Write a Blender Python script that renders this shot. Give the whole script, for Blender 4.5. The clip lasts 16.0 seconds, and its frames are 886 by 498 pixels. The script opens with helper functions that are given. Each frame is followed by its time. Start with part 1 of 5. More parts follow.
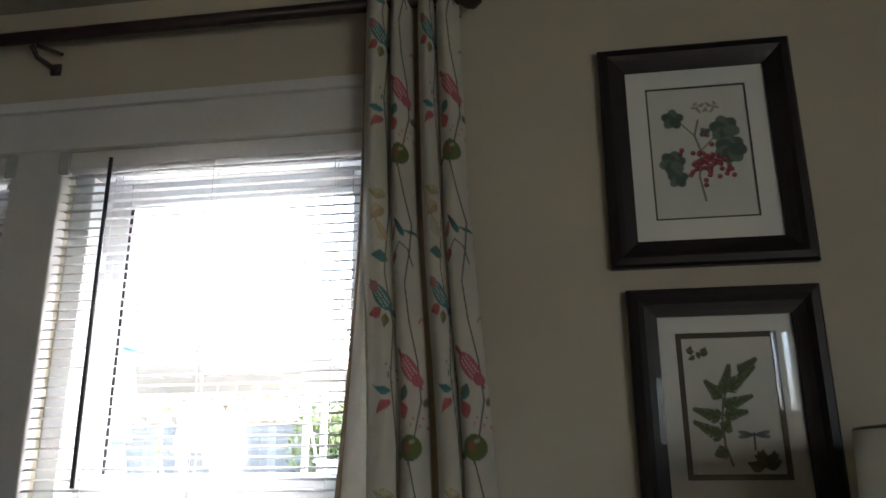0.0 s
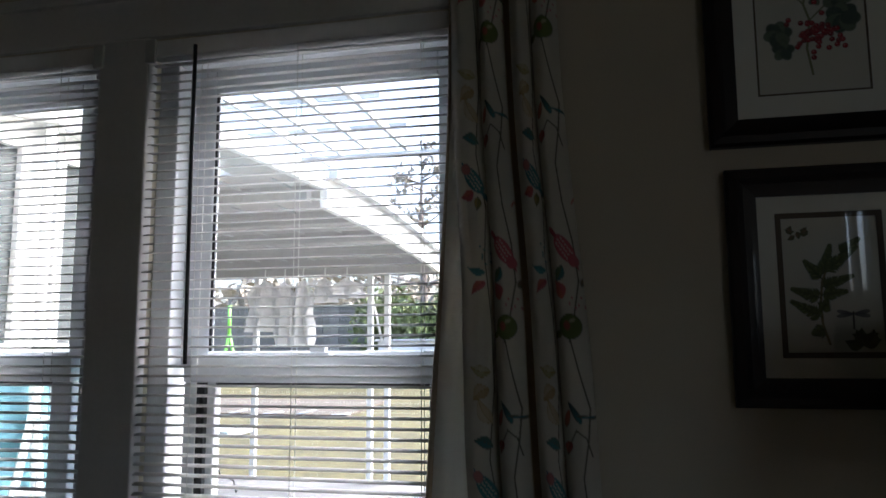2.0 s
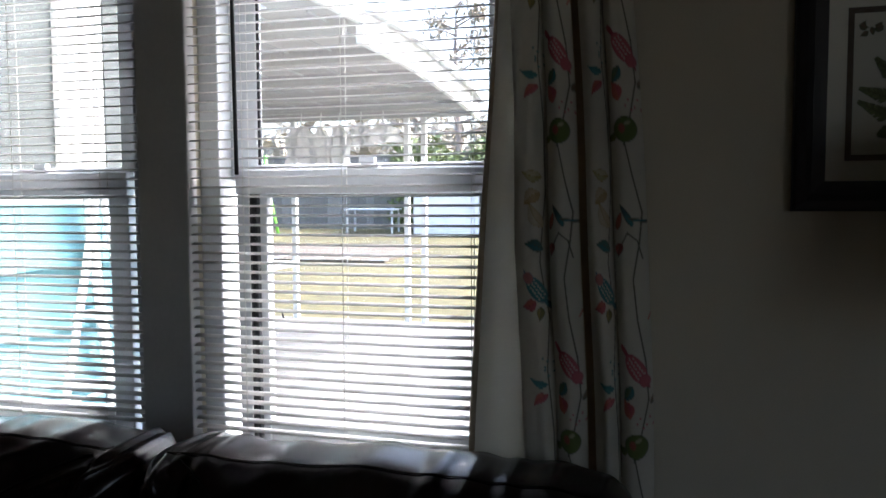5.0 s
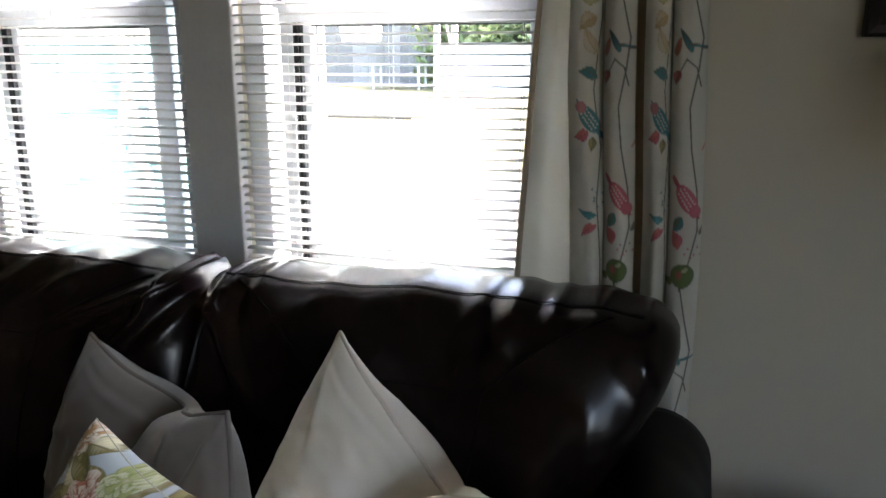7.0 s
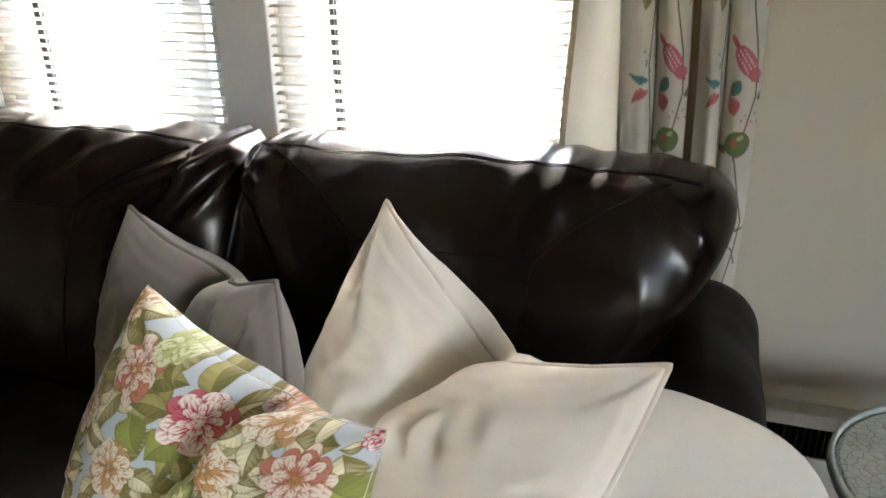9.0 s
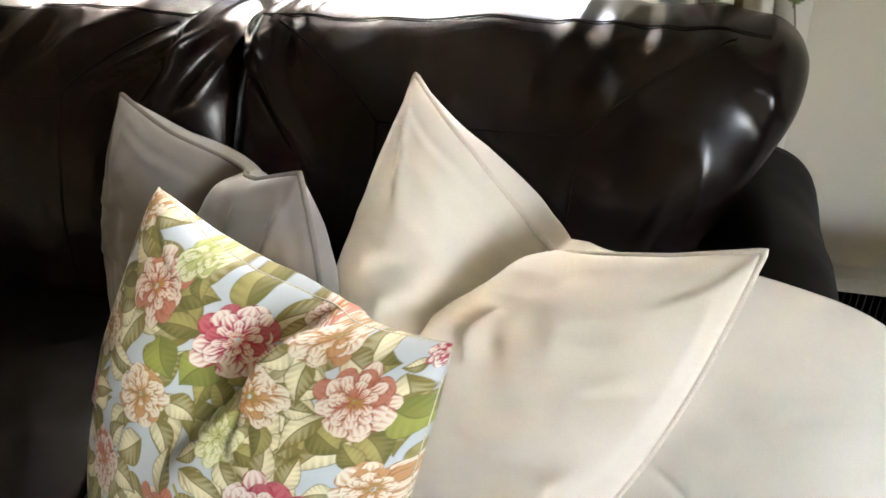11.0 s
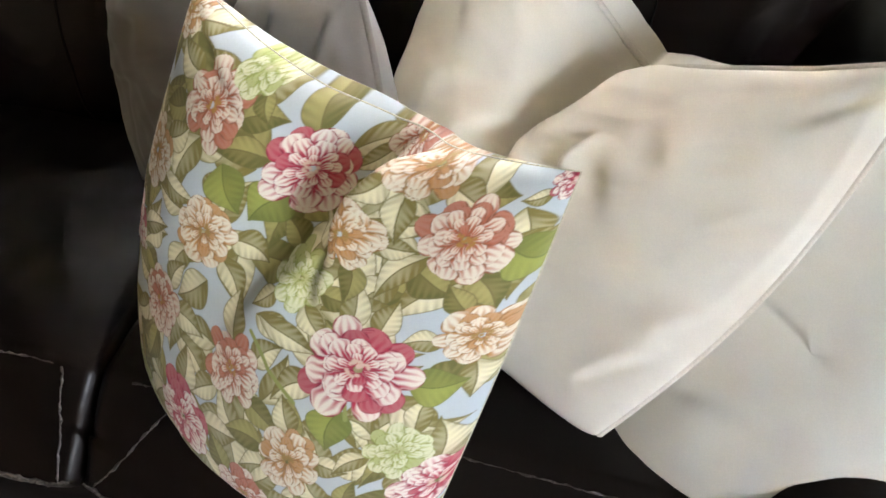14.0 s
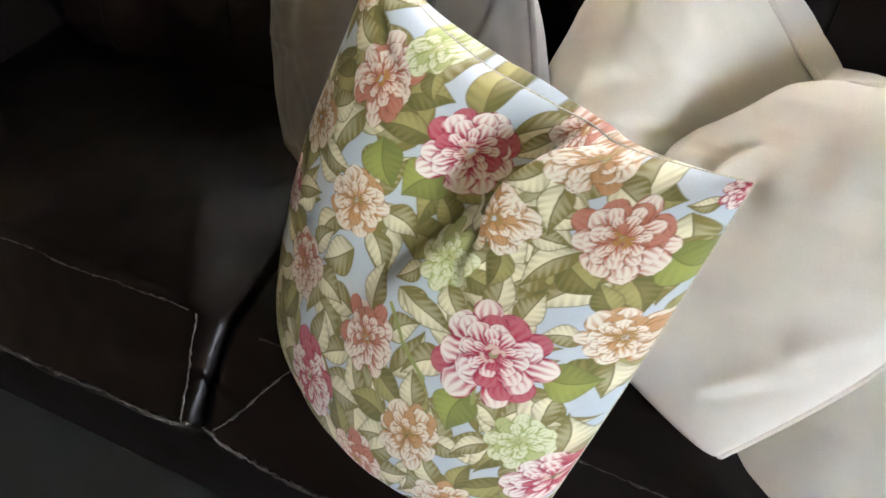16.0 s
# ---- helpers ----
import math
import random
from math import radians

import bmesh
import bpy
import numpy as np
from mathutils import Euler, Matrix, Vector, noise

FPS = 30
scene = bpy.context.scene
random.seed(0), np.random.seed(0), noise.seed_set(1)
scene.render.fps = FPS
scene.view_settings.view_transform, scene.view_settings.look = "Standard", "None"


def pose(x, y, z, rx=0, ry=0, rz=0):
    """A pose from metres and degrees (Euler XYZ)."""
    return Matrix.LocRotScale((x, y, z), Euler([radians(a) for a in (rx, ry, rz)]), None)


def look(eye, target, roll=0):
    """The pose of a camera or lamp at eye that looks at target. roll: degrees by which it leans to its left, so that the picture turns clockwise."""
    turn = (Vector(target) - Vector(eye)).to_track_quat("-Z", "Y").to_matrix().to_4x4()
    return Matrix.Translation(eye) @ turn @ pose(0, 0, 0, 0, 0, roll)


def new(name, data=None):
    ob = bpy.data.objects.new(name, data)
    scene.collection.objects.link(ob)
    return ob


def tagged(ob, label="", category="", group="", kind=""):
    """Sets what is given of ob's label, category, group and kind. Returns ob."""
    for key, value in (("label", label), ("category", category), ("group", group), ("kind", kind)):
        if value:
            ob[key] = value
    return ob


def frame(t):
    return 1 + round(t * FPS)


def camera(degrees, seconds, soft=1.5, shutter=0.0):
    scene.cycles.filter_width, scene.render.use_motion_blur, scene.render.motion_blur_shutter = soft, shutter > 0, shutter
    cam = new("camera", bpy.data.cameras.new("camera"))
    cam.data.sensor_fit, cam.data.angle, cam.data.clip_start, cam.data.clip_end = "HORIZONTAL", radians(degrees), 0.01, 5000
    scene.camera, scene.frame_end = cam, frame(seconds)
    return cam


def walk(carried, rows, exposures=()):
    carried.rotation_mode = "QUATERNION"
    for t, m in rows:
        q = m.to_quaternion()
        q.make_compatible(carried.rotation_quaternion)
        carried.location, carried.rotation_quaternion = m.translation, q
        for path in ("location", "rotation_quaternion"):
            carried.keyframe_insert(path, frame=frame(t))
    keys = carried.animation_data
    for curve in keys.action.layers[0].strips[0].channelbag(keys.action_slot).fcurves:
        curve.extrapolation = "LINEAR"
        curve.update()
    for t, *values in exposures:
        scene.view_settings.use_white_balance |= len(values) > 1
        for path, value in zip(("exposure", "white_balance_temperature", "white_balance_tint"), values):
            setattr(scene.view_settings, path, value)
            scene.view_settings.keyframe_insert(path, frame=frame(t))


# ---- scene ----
cam = camera(60.7, 16.0, soft=1.6)
PATH = [
    (0, (-0.014, 0.015, 1.535), (-0.306, 1.913, 2.093), -0.4),
    (0.5, (-0.029, 0.013, 1.528), (-0.393, 1.901, 2.077), -0.3),
    (1, (-0.046, 0.007, 1.519), (-0.458, 1.908, 1.981), -0.0),
    (1.5, (-0.07, 0.003, 1.518), (-0.506, 1.918, 1.898), -0.1),
    (2, (-0.094, -0.003, 1.533), (-0.536, 1.93, 1.793), -0.3),
    (2.5, (-0.095, 0.011, 1.528), (-0.571, 1.945, 1.701), -0.4),
    (3, (-0.095, 0.02, 1.5), (-0.608, 1.951, 1.594), -0.3),
    (3.5, (-0.099, 0.02, 1.476), (-0.641, 1.945, 1.514), -0.5),
    (3.7, (-0.104, 0.024, 1.475), (-0.65, 1.948, 1.484), -0.6),
    (5.8, (-0.149, -0.014, 1.415), (-0.684, 1.898, 1.168), 0.0),
    (6, (-0.155, -0.015, 1.412), (-0.696, 1.889, 1.122), 0.0),
    (6.5, (-0.168, -0.019, 1.394), (-0.726, 1.861, 1.001), 0.5),
    (7, (-0.176, -0.021, 1.376), (-0.756, 1.829, 0.886), 0.1),
    (7.5, (-0.185, -0.021, 1.364), (-0.804, 1.799, 0.812), -0.4),
    (8, (-0.194, -0.018, 1.356), (-0.826, 1.776, 0.739), -0.6),
    (8.5, (-0.21, -0.012, 1.344), (-0.84, 1.75, 0.638), -0.4),
    (9, (-0.231, -0.005, 1.333), (-0.83, 1.74, 0.561), -0.7),
    (9.2, (-0.242, -0.002, 1.327), (-0.843, 1.725, 0.517), -1.1),
    (11.3, (-0.347, 0.091, 1.296), (-0.882, 1.662, 0.178), -3.7),
    (11.5, (-0.359, 0.094, 1.289), (-0.883, 1.648, 0.144), -3.5),
    (12, (-0.384, 0.104, 1.277), (-0.898, 1.606, 0.06), -3.8),
    (12.5, (-0.407, 0.11, 1.268), (-0.886, 1.573, -0.009), -3.2),
    (13, (-0.432, 0.116, 1.257), (-0.886, 1.546, -0.066), -3.2),
    (13.5, (-0.45, 0.126, 1.251), (-0.886, 1.519, -0.116), -3.0),
    (14, (-0.466, 0.127, 1.242), (-0.893, 1.458, -0.188), -3.0),
    (14.5, (-0.479, 0.123, 1.239), (-0.94, 1.407, -0.223), -3.3),
    (15, (-0.487, 0.118, 1.236), (-0.989, 1.371, -0.24), -3.3),
    (15.5, (-0.496, 0.112, 1.238), (-1.063, 1.348, -0.228), -3.4),
    (16, (-0.508, 0.109, 1.239), (-1.165, 1.34, -0.193), -3.5),
]
EXPOSURES = [(0, 4.75, 5900, 10), (0.5, 3.9, 5800, 10), (1, 3.25, 5700, 10), (1.5, 2.75, 5600, 10), (2.2, 2.6, 5650, 10), (3.7, 2.5, 5750, 10), (5.8, 3.55, 5700, 10), (6.5, 4.15, 5800, 10), (7, 4.7, 6000, 10), (8, 5.55, 6350, 10), (9, 6.05, 6700, 10), (11.3, 6.55, 6900, 10), (13, 6.55, 6850, 10), (14.5, 6.35, 6550, 10), (16, 6.4, 6450, 10)]
walk(cam, [(t, look(eye, target, roll)) for t, eye, target, roll in PATH], EXPOSURES)

# ---- world and light ----
world = bpy.data.worlds.new("overcast_sky")
scene.world = world
world.use_nodes = True
wn = world.node_tree.nodes
sky = wn.new("ShaderNodeTexSky")
sky.sky_type = "NISHITA"
sky.sun_disc = False
sky.sun_elevation, sky.sun_rotation = radians(48), radians(60)
sky.dust_density, sky.air_density, sky.ozone_density = 7.0, 1.0, 0.6
world.node_tree.links.new(sky.outputs[0], wn["Background"].inputs[0])
wn["Background"].inputs[1].default_value = 0.15
sun = new("sun", bpy.data.lights.new("sun", "SUN"))
sun.data.energy, sun.data.angle, sun.data.color = 1.0, radians(30), (1.0, 0.98, 0.95)
sun.matrix_world = look((4, 6, 8), (0, 2, 0))
side_light = new("side_window_daylight", bpy.data.lights.new("side_window_daylight", "AREA"))
side_light.data.shape, side_light.data.size, side_light.data.size_y = "RECTANGLE", 1.2, 1.0
side_light.data.energy, side_light.data.color = 0.35, (0.94, 0.98, 1.0)
side_light.matrix_world = look((2.17, -1.5, 1.55), (-1.0, 0.2, 0.9))

FLOOR = 0.10
WALL = 1.60          # inner face of the window wall
CEIL = 2.72

# ---- helpers of this scene ----
BASE = {}


def thing(name, base, label, category, group=""):
    ob = new(name)
    ob.empty_display_size = 0.05
    ob.location = base
    BASE[ob.name] = Vector(base)
    return tagged(ob, label, category, group)


def finish(name, me, material, parent, label, smooth):
    me.materials.append(material)
    if smooth:
        me.polygons.foreach_set("use_smooth", [True] * len(me.polygons))
    ob = new(name, me)
    if parent is not None:
        off = BASE[parent.name]
        me.transform(Matrix.Translation(-off))
        ob.parent = parent
        BASE[ob.name] = off
    else:
        BASE[ob.name] = Vector((0, 0, 0))
    if label:
        tagged(ob, label)
    return ob


def part(name, bm, material, parent=None, label="", smooth=False):
    me = bpy.data.meshes.new(name)
    bmesh.ops.recalc_face_normals(bm, faces=bm.faces)
    bm.to_mesh(me)
    bm.free()
    return finish(name, me, material, parent, label, smooth)


def share(src, name, offset, parent):
    """Another piece on the same mesh, moved by an offset."""
    ob = new(name, src.data)
    ob.parent = parent
    ob.location = src.location + Vector(offset)
    BASE[ob.name] = BASE[src.name]
    return ob


def box(bm, x0, x1, y0, y1, z0, z1, bevel=0.0):
    vs = [bm.verts.new((x, y, z)) for x in (x0, x1) for y in (y0, y1) for z in (z0, z1)]
    fs = [bm.faces.new([vs[i] for i in q]) for q in ((0, 1, 3, 2), (4, 6, 7, 5), (0, 4, 5, 1), (2, 3, 7, 6), (0, 2, 6, 4), (1, 5, 7, 3))]
    if bevel:
        es = list({e for f in fs for e in f.edges})
        bmesh.ops.bevel(bm, geom=es, offset=bevel, segments=2, profile=0.5, affect="EDGES")
    return bm


def boxes(*rows, bevel=0.0):
    bm = bmesh.new()
    for r in rows:
        box(bm, *r, bevel=bevel)
    return bm


def tube(bm, pts, r, seg=8, cap=True):
    """Sweep a circle along points; r may be a list."""
    pts = [Vector(p) for p in pts]
    rs = r if isinstance(r, (list, tuple)) else [r] * len(pts)
    rings, side = [], None
    for i, p in enumerate(pts):
        d = (pts[min(i + 1, len(pts) - 1)] - pts[max(i - 1, 0)]).normalized()
        if side is None:
            side = d.cross(Vector((0.31, 0.22, 0.92))).normalized()
        side = (side - d * side.dot(d)).normalized()
        up = d.cross(side)
        rings.append([bm.verts.new(p + rs[i] * (math.cos(a) * side + math.sin(a) * up)) for a in [2 * math.pi * k / seg for k in range(seg)]])
    for a, b in zip(rings, rings[1:]):
        for k in range(seg):
            bm.faces.new((a[k], a[(k + 1) % seg], b[(k + 1) % seg], b[k]))
    if cap:
        bm.faces.new(rings[0][::-1])
        bm.faces.new(rings[-1])
    return bm


def lathe(bm, cx, cy, profile, seg=40):
    rings = [[bm.verts.new((cx + r * math.cos(2 * math.pi * k / seg), cy + r * math.sin(2 * math.pi * k / seg), z)) for k in range(seg)] for r, z in profile]
    for a, b in zip(rings, rings[1:]):
        for k in range(seg):
            bm.faces.new((a[k], a[(k + 1) % seg], b[(k + 1) % seg], b[k]))
    return bm


def sheet(name, grids, material, parent=None, label="", wrap=False):
    """One smooth mesh of grids: each (points n x m x 3, colours n x m x 3 or None)."""
    verts, faces, cols, base = [], [], [], 0
    for p, c in grids:
        n, m = p.shape[:2]
        verts.append(p.reshape(-1, 3))
        idx = np.arange(n * m).reshape(n, m) + base
        if wrap:
            idx = np.concatenate([idx, idx[:, :1]], 1)
        faces.append(np.stack([idx[:-1, :-1], idx[:-1, 1:], idx[1:, 1:], idx[1:, :-1]], -1).reshape(-1, 4))
        if c is not None:
            cols.append(np.concatenate([c.reshape(-1, 3), np.ones((n * m, 1))], 1))
        base += n * m
    v, f = np.concatenate(verts), np.concatenate(faces)
    me = bpy.data.meshes.new(name)
    me.vertices.add(len(v))
    me.vertices.foreach_set("co", v.astype(np.float32).ravel())
    me.loops.add(f.size)
    me.loops.foreach_set("vertex_index", f.astype(np.int32).ravel())
    me.polygons.add(len(f))
    me.polygons.foreach_set("loop_start", np.arange(0, f.size, 4, dtype=np.int32))
    me.update(calc_edges=True)
    if cols:
        at = me.attributes.new("print", "FLOAT_COLOR", "POINT")
        at.data.foreach_set("color", np.concatenate(cols).astype(np.float32).ravel())
    me.validate()
    return finish(name, me, material, parent, label, True)


def vnoise(x, y, seed=0):
    """Smooth value noise on arrays, about -1 to 1."""
    xi, yi = np.floor(x).astype(int), np.floor(y).astype(int)
    fx, fy = x - xi, y - yi
    fx, fy = fx * fx * (3 - 2 * fx), fy * fy * (3 - 2 * fy)

    def h(a, b):
        n = (a * 374761393 + b * 668265263 + seed * 69069) & 0x7FFFFFFF
        n = ((n ^ (n >> 13)) * 1274126177) & 0x7FFFFFFF
        return ((n ^ (n >> 16)) & 0xFFFF) / 32767.5 - 1

    return (h(xi, yi) * (1 - fx) + h(xi + 1, yi) * fx) * (1 - fy) + (h(xi, yi + 1) * (1 - fx) + h(xi + 1, yi + 1) * fx) * fy


def fbm(x, y, seed=0, octaves=3):
    return sum(vnoise(x * 2 ** k, y * 2 ** k, seed + k) / 2 ** k for k in range(octaves))


def smooth(a, b, x):
    t = np.clip((x - a) / (b - a), 0, 1)
    return t * t * (3 - 2 * t)


# ---- materials ----
def mat(name, color, rough=0.6, grain=120.0, vary=0.12, stain=4.0, stained=0.1, bump=0.1, metal=0.0, sheen=0.0, attr=False, coat=0.0, spread=0.001, ident=0.0, scale=(1, 1, 1), rvar=0.1):
    m = bpy.data.materials.new(name)
    m.use_nodes = True
    nt = m.node_tree
    n, l = nt.nodes, nt.links
    b = n["Principled BSDF"]
    tc = n.new("ShaderNodeTexCoord")
    mp = n.new("ShaderNodeMapping")
    mp.inputs["Scale"].default_value = scale
    l.new(tc.outputs["Object"], mp.inputs[0])
    fine, coarse = n.new("ShaderNodeTexNoise"), n.new("ShaderNodeTexNoise")
    fine.inputs["Scale"].default_value, coarse.inputs["Scale"].default_value = grain, stain
    fine.inputs["Detail"].default_value, coarse.inputs["Detail"].default_value = 4, 5
    for t in (fine, coarse):
        l.new(mp.outputs[0], t.inputs["Vector"])
    if attr:
        src = n.new("ShaderNodeAttribute")
        src.attribute_name = "print"
        col = src.outputs["Color"]
    else:
        src = n.new("ShaderNodeRGB")
        src.outputs[0].default_value = (*color, 1)
        col = src.outputs[0]
    for tex, amount in ((fine, vary), (coarse, stained)):
        r = n.new("ShaderNodeMapRange")
        r.inputs["From Min"].default_value, r.inputs["From Max"].default_value = 0.25, 0.75
        r.inputs["To Min"].default_value, r.inputs["To Max"].default_value = 1 - amount, 1 + amount
        l.new(tex.outputs["Fac"], r.inputs["Value"])
        mul = n.new("ShaderNodeVectorMath")
        mul.operation = "SCALE"
        l.new(col, mul.inputs[0])
        l.new(r.outputs[0], mul.inputs["Scale"])
        col = mul.outputs[0]
    if ident:
        oi = n.new("ShaderNodeObjectInfo")
        r = n.new("ShaderNodeMapRange")
        r.inputs["To Min"].default_value, r.inputs["To Max"].default_value = 1 - ident, 1 + ident
        l.new(oi.outputs["Random"], r.inputs["Value"])
        mul = n.new("ShaderNodeVectorMath")
        mul.operation = "SCALE"
        l.new(col, mul.inputs[0])
        l.new(r.outputs[0], mul.inputs["Scale"])
        col = mul.outputs[0]
    l.new(col, b.inputs["Base Color"])
    rr = n.new("ShaderNodeMapRange")
    rr.inputs["To Min"].default_value, rr.inputs["To Max"].default_value = max(rough - rvar, 0.03), min(rough + rvar, 1)
    l.new(coarse.outputs["Fac"], rr.inputs["Value"])
    l.new(rr.outputs[0], b.inputs["Roughness"])
    b.inputs["Metallic"].default_value = metal
    b.inputs["Sheen Weight"].default_value = sheen
    b.inputs["Coat Weight"].default_value = coat
    if bump:
        bp = n.new("ShaderNodeBump")
        bp.inputs["Strength"].default_value, bp.inputs["Distance"].default_value = bump, spread
        l.new(fine.outputs["Fac"], bp.inputs["Height"])
        l.new(bp.outputs[0], b.inputs["Normal"])
    return m


def glass_mat(name, tint=(1, 1, 1), rough=0.0):
    m = bpy.data.materials.new(name)
    m.use_nodes = True
    b = m.node_tree.nodes["Principled BSDF"]
    b.inputs["Base Color"].default_value = (*tint, 1)
    b.inputs["Transmission Weight"].default_value = 1.0
    b.inputs["Roughness"].default_value, b.inputs["IOR"].default_value = rough, 1.45
    return m


def crackle_mat():
    m = mat("crackled_mirror_glass", (0.62, 0.66, 0.64), 0.12, 60, 0.1, 9, 0.15, 0.0, metal=0.35)
    n, l = m.node_tree.nodes, m.node_tree.links
    b = n["Principled BSDF"]
    tc = n.new("ShaderNodeTexCoord")
    v = n.new("ShaderNodeTexVoronoi")
    v.feature = "DISTANCE_TO_EDGE"
    v.inputs["Scale"].default_value = 62
    l.new(tc.outputs["Object"], v.inputs["Vector"])
    ramp = n.new("ShaderNodeMapRange")
    ramp.inputs["From Max"].default_value = 0.035
    l.new(v.outputs["Distance"], ramp.inputs["Value"])
    mix = n.new("ShaderNodeMix")
    mix.data_type = "RGBA"
    mix.inputs["A"].default_value = (0.10, 0.10, 0.09, 1)
    l.new(ramp.outputs[0], mix.inputs["Factor"])
    l.new(b.inputs["Base Color"].links[0].from_socket, mix.inputs["B"])
    l.new(mix.outputs["Result"], b.inputs["Base Color"])
    return m


M_WALL = mat("wall_paint_beige", (0.57, 0.525, 0.425), 0.75, 260, 0.03, 1.2, 0.05, 0.25, spread=0.0006)
M_TRIM = mat("white_trim_paint", (0.72, 0.72, 0.72), 0.45, 90, 0.03, 3, 0.05, 0.08)
M_VINYL = mat("white_vinyl", (0.70, 0.72, 0.75), 0.35, 120, 0.03, 4, 0.06, 0.03)
M_GASKET = mat("dark_gasket", (0.03, 0.03, 0.035), 0.6)
# Unseen walls and ceiling: colours darkened only to reduce light bounced into the room.
M_FARWALL = mat("darkened_unseen_wall", (0.16, 0.125, 0.09), 0.6, 60, 0.1, 1.5, 0.12, 0.15)
M_CEIL = mat("darkened_unseen_ceiling", (0.38, 0.36, 0.31), 0.9, 180, 0.05, 1, 0.05, 0.3)
M_CARPET = mat("grey_green_carpet", (0.022, 0.021, 0.017), 0.95, 420, 0.3, 3, 0.15, 0.7, spread=0.004)
M_SLAT = mat("white_blind_slat", (0.78, 0.77, 0.76), 0.4, 60, 0.03, 3, 0.05, 0.03, ident=0.03)
M_CORD = mat("white_cord", (0.7, 0.7, 0.68), 0.8)
M_WAND = mat("smoked_plastic_wand", (0.05, 0.05, 0.05), 0.25)
M_ROD = mat("dark_bronze_rod", (0.035, 0.022, 0.02), 0.45, 60, 0.2, 8, 0.2, 0.1, metal=0.2)
M_CURTAIN = mat("printed_linen_curtain", (1, 1, 1), 0.85, 700, 0.08, 5, 0.06, 0.35, sheen=0.15, attr=True, spread=0.0008)
M_LINING = mat("cream_curtain_lining", (0.62, 0.59, 0.49), 0.85, 600, 0.06, 5, 0.07, 0.3, spread=0.0008)
M_HEM = mat("tan_curtain_hem", (0.33, 0.26, 0.18), 0.9, 600, 0.1, 8, 0.1, 0.3, spread=0.0008)
M_FRAME = mat("dark_mahogany_frame", (0.007, 0.004, 0.004), 0.45, 70, 0.3, 10, 0.2, 0.1, coat=0.2, scale=(1, 1, 4))
M_MAT = mat("cream_mat_board", (0.70, 0.67, 0.57), 0.9, 300, 0.03, 3, 0.05, 0.1)
M_MATDARK = mat("brown_mat_bevel", (0.10, 0.075, 0.05), 0.8)
M_PAPER = mat("botanical_print_paper", (1, 1, 1), 0.85, 250, 0.04, 6, 0.06, 0.05, attr=True)
M_GLASS = glass_mat("window_glass")
M_PICGLASS = glass_mat("picture_glass")
M_LEATHER = mat("dark_brown_leather", (0.0058, 0.0032, 0.0026), 0.25, 330, 0.2, 3, 0.12, 0.10, spread=0.0005, rvar=0.03)
M_LEATHER.node_tree.nodes["Principled BSDF"].inputs["Specular IOR Level"].default_value = 0.30
M_LEATHER2 = mat("matte_brown_leather", (0.0055, 0.0038, 0.0032), 0.55, 330, 0.2, 6, 0.2, 0.3, spread=0.0008)
M_LEATHER2.node_tree.nodes["Principled BSDF"].inputs["Specular IOR Level"].default_value = 0.18
M_SEAT = mat("worn_seat_leather", (0.0050, 0.0030, 0.0025), 0.36, 330, 0.2, 3, 0.15, 0.12, spread=0.0005, rvar=0.05)
M_SEAT.node_tree.nodes["Principled BSDF"].inputs["Specular IOR Level"].default_value = 0.2
M_STITCH = mat("worn_leather_welt", (0.085, 0.077, 0.07), 0.6, 260, 0.8, 45, 0.9, 0.5)
M_SEAMDARK = mat("dark_leather_seam", (0.006, 0.005, 0.004), 0.85)
M_SEAMDARK.node_tree.nodes["Principled BSDF"].inputs["Specular IOR Level"].default_value = 0.1
M_FLORAL = mat("printed_floral_cotton", (1, 1, 1), 0.8, 900, 0.05, 7, 0.04, 0.25, sheen=0.1, attr=True, spread=0.0005)
M_FLORALSEAM = mat("floral_seam_thread", (0.62, 0.60, 0.47), 0.85, 400, 0.3)
M_CREAM = mat("cream_velvet", (0.74, 0.695, 0.61), 0.85, 700, 0.05, 9, 0.07, 0.25, sheen=0.3, spread=0.0006)
M_CREAM2 = mat("offwhite_cotton", (0.74, 0.72, 0.655), 0.85, 700, 0.05, 6, 0.06, 0.25, sheen=0.15, spread=0.0006)
M_GREY = mat("grey_velvet", (0.20, 0.18, 0.165), 0.85, 700, 0.06, 9, 0.1, 0.25, sheen=0.35, spread=0.0006)
M_PIPE = mat("cream_piping", (0.68, 0.63, 0.55), 0.85, 500, 0.1)
M_PIPEG = mat("grey_piping", (0.20, 0.18, 0.165), 0.85, 500, 0.1)
M_SHADE = mat("pale_lamp_shade", (0.55, 0.52, 0.43), 0.9, 400, 0.05, 5, 0.05, 0.2)
M_METALDARK = mat("dark_metal", (0.03, 0.03, 0.03), 0.45, 80, 0.2, 5, 0.2, 0.1, metal=0.6)
M_CRACKLE = crackle_mat()
M_GLASSEDGE = mat("green_glass_edge", (0.48, 0.55, 0.53), 0.15, 80, 0.1)
M_HEATER = mat("cream_heater_enamel", (0.55, 0.53, 0.46), 0.4, 90, 0.04, 3, 0.08, 0.05)
M_SIDING = mat("pale_blue_siding", (0.105, 0.245, 0.295), 0.6, 60, 0.05, 2, 0.08, 0.15, ident=0.05)
M_OUTWHITE = mat("weathered_white_paint", (0.72, 0.73, 0.72), 0.55, 60, 0.05, 2, 0.08, 0.1)
M_DARKPANE = mat("dim_house_window_pane", (0.09, 0.10, 0.10), 0.45, 40, 0.05, 1.5, 0.2, 0.0)
M_DARKPANE.node_tree.nodes["Principled BSDF"].inputs["Specular IOR Level"].default_value = 0.15
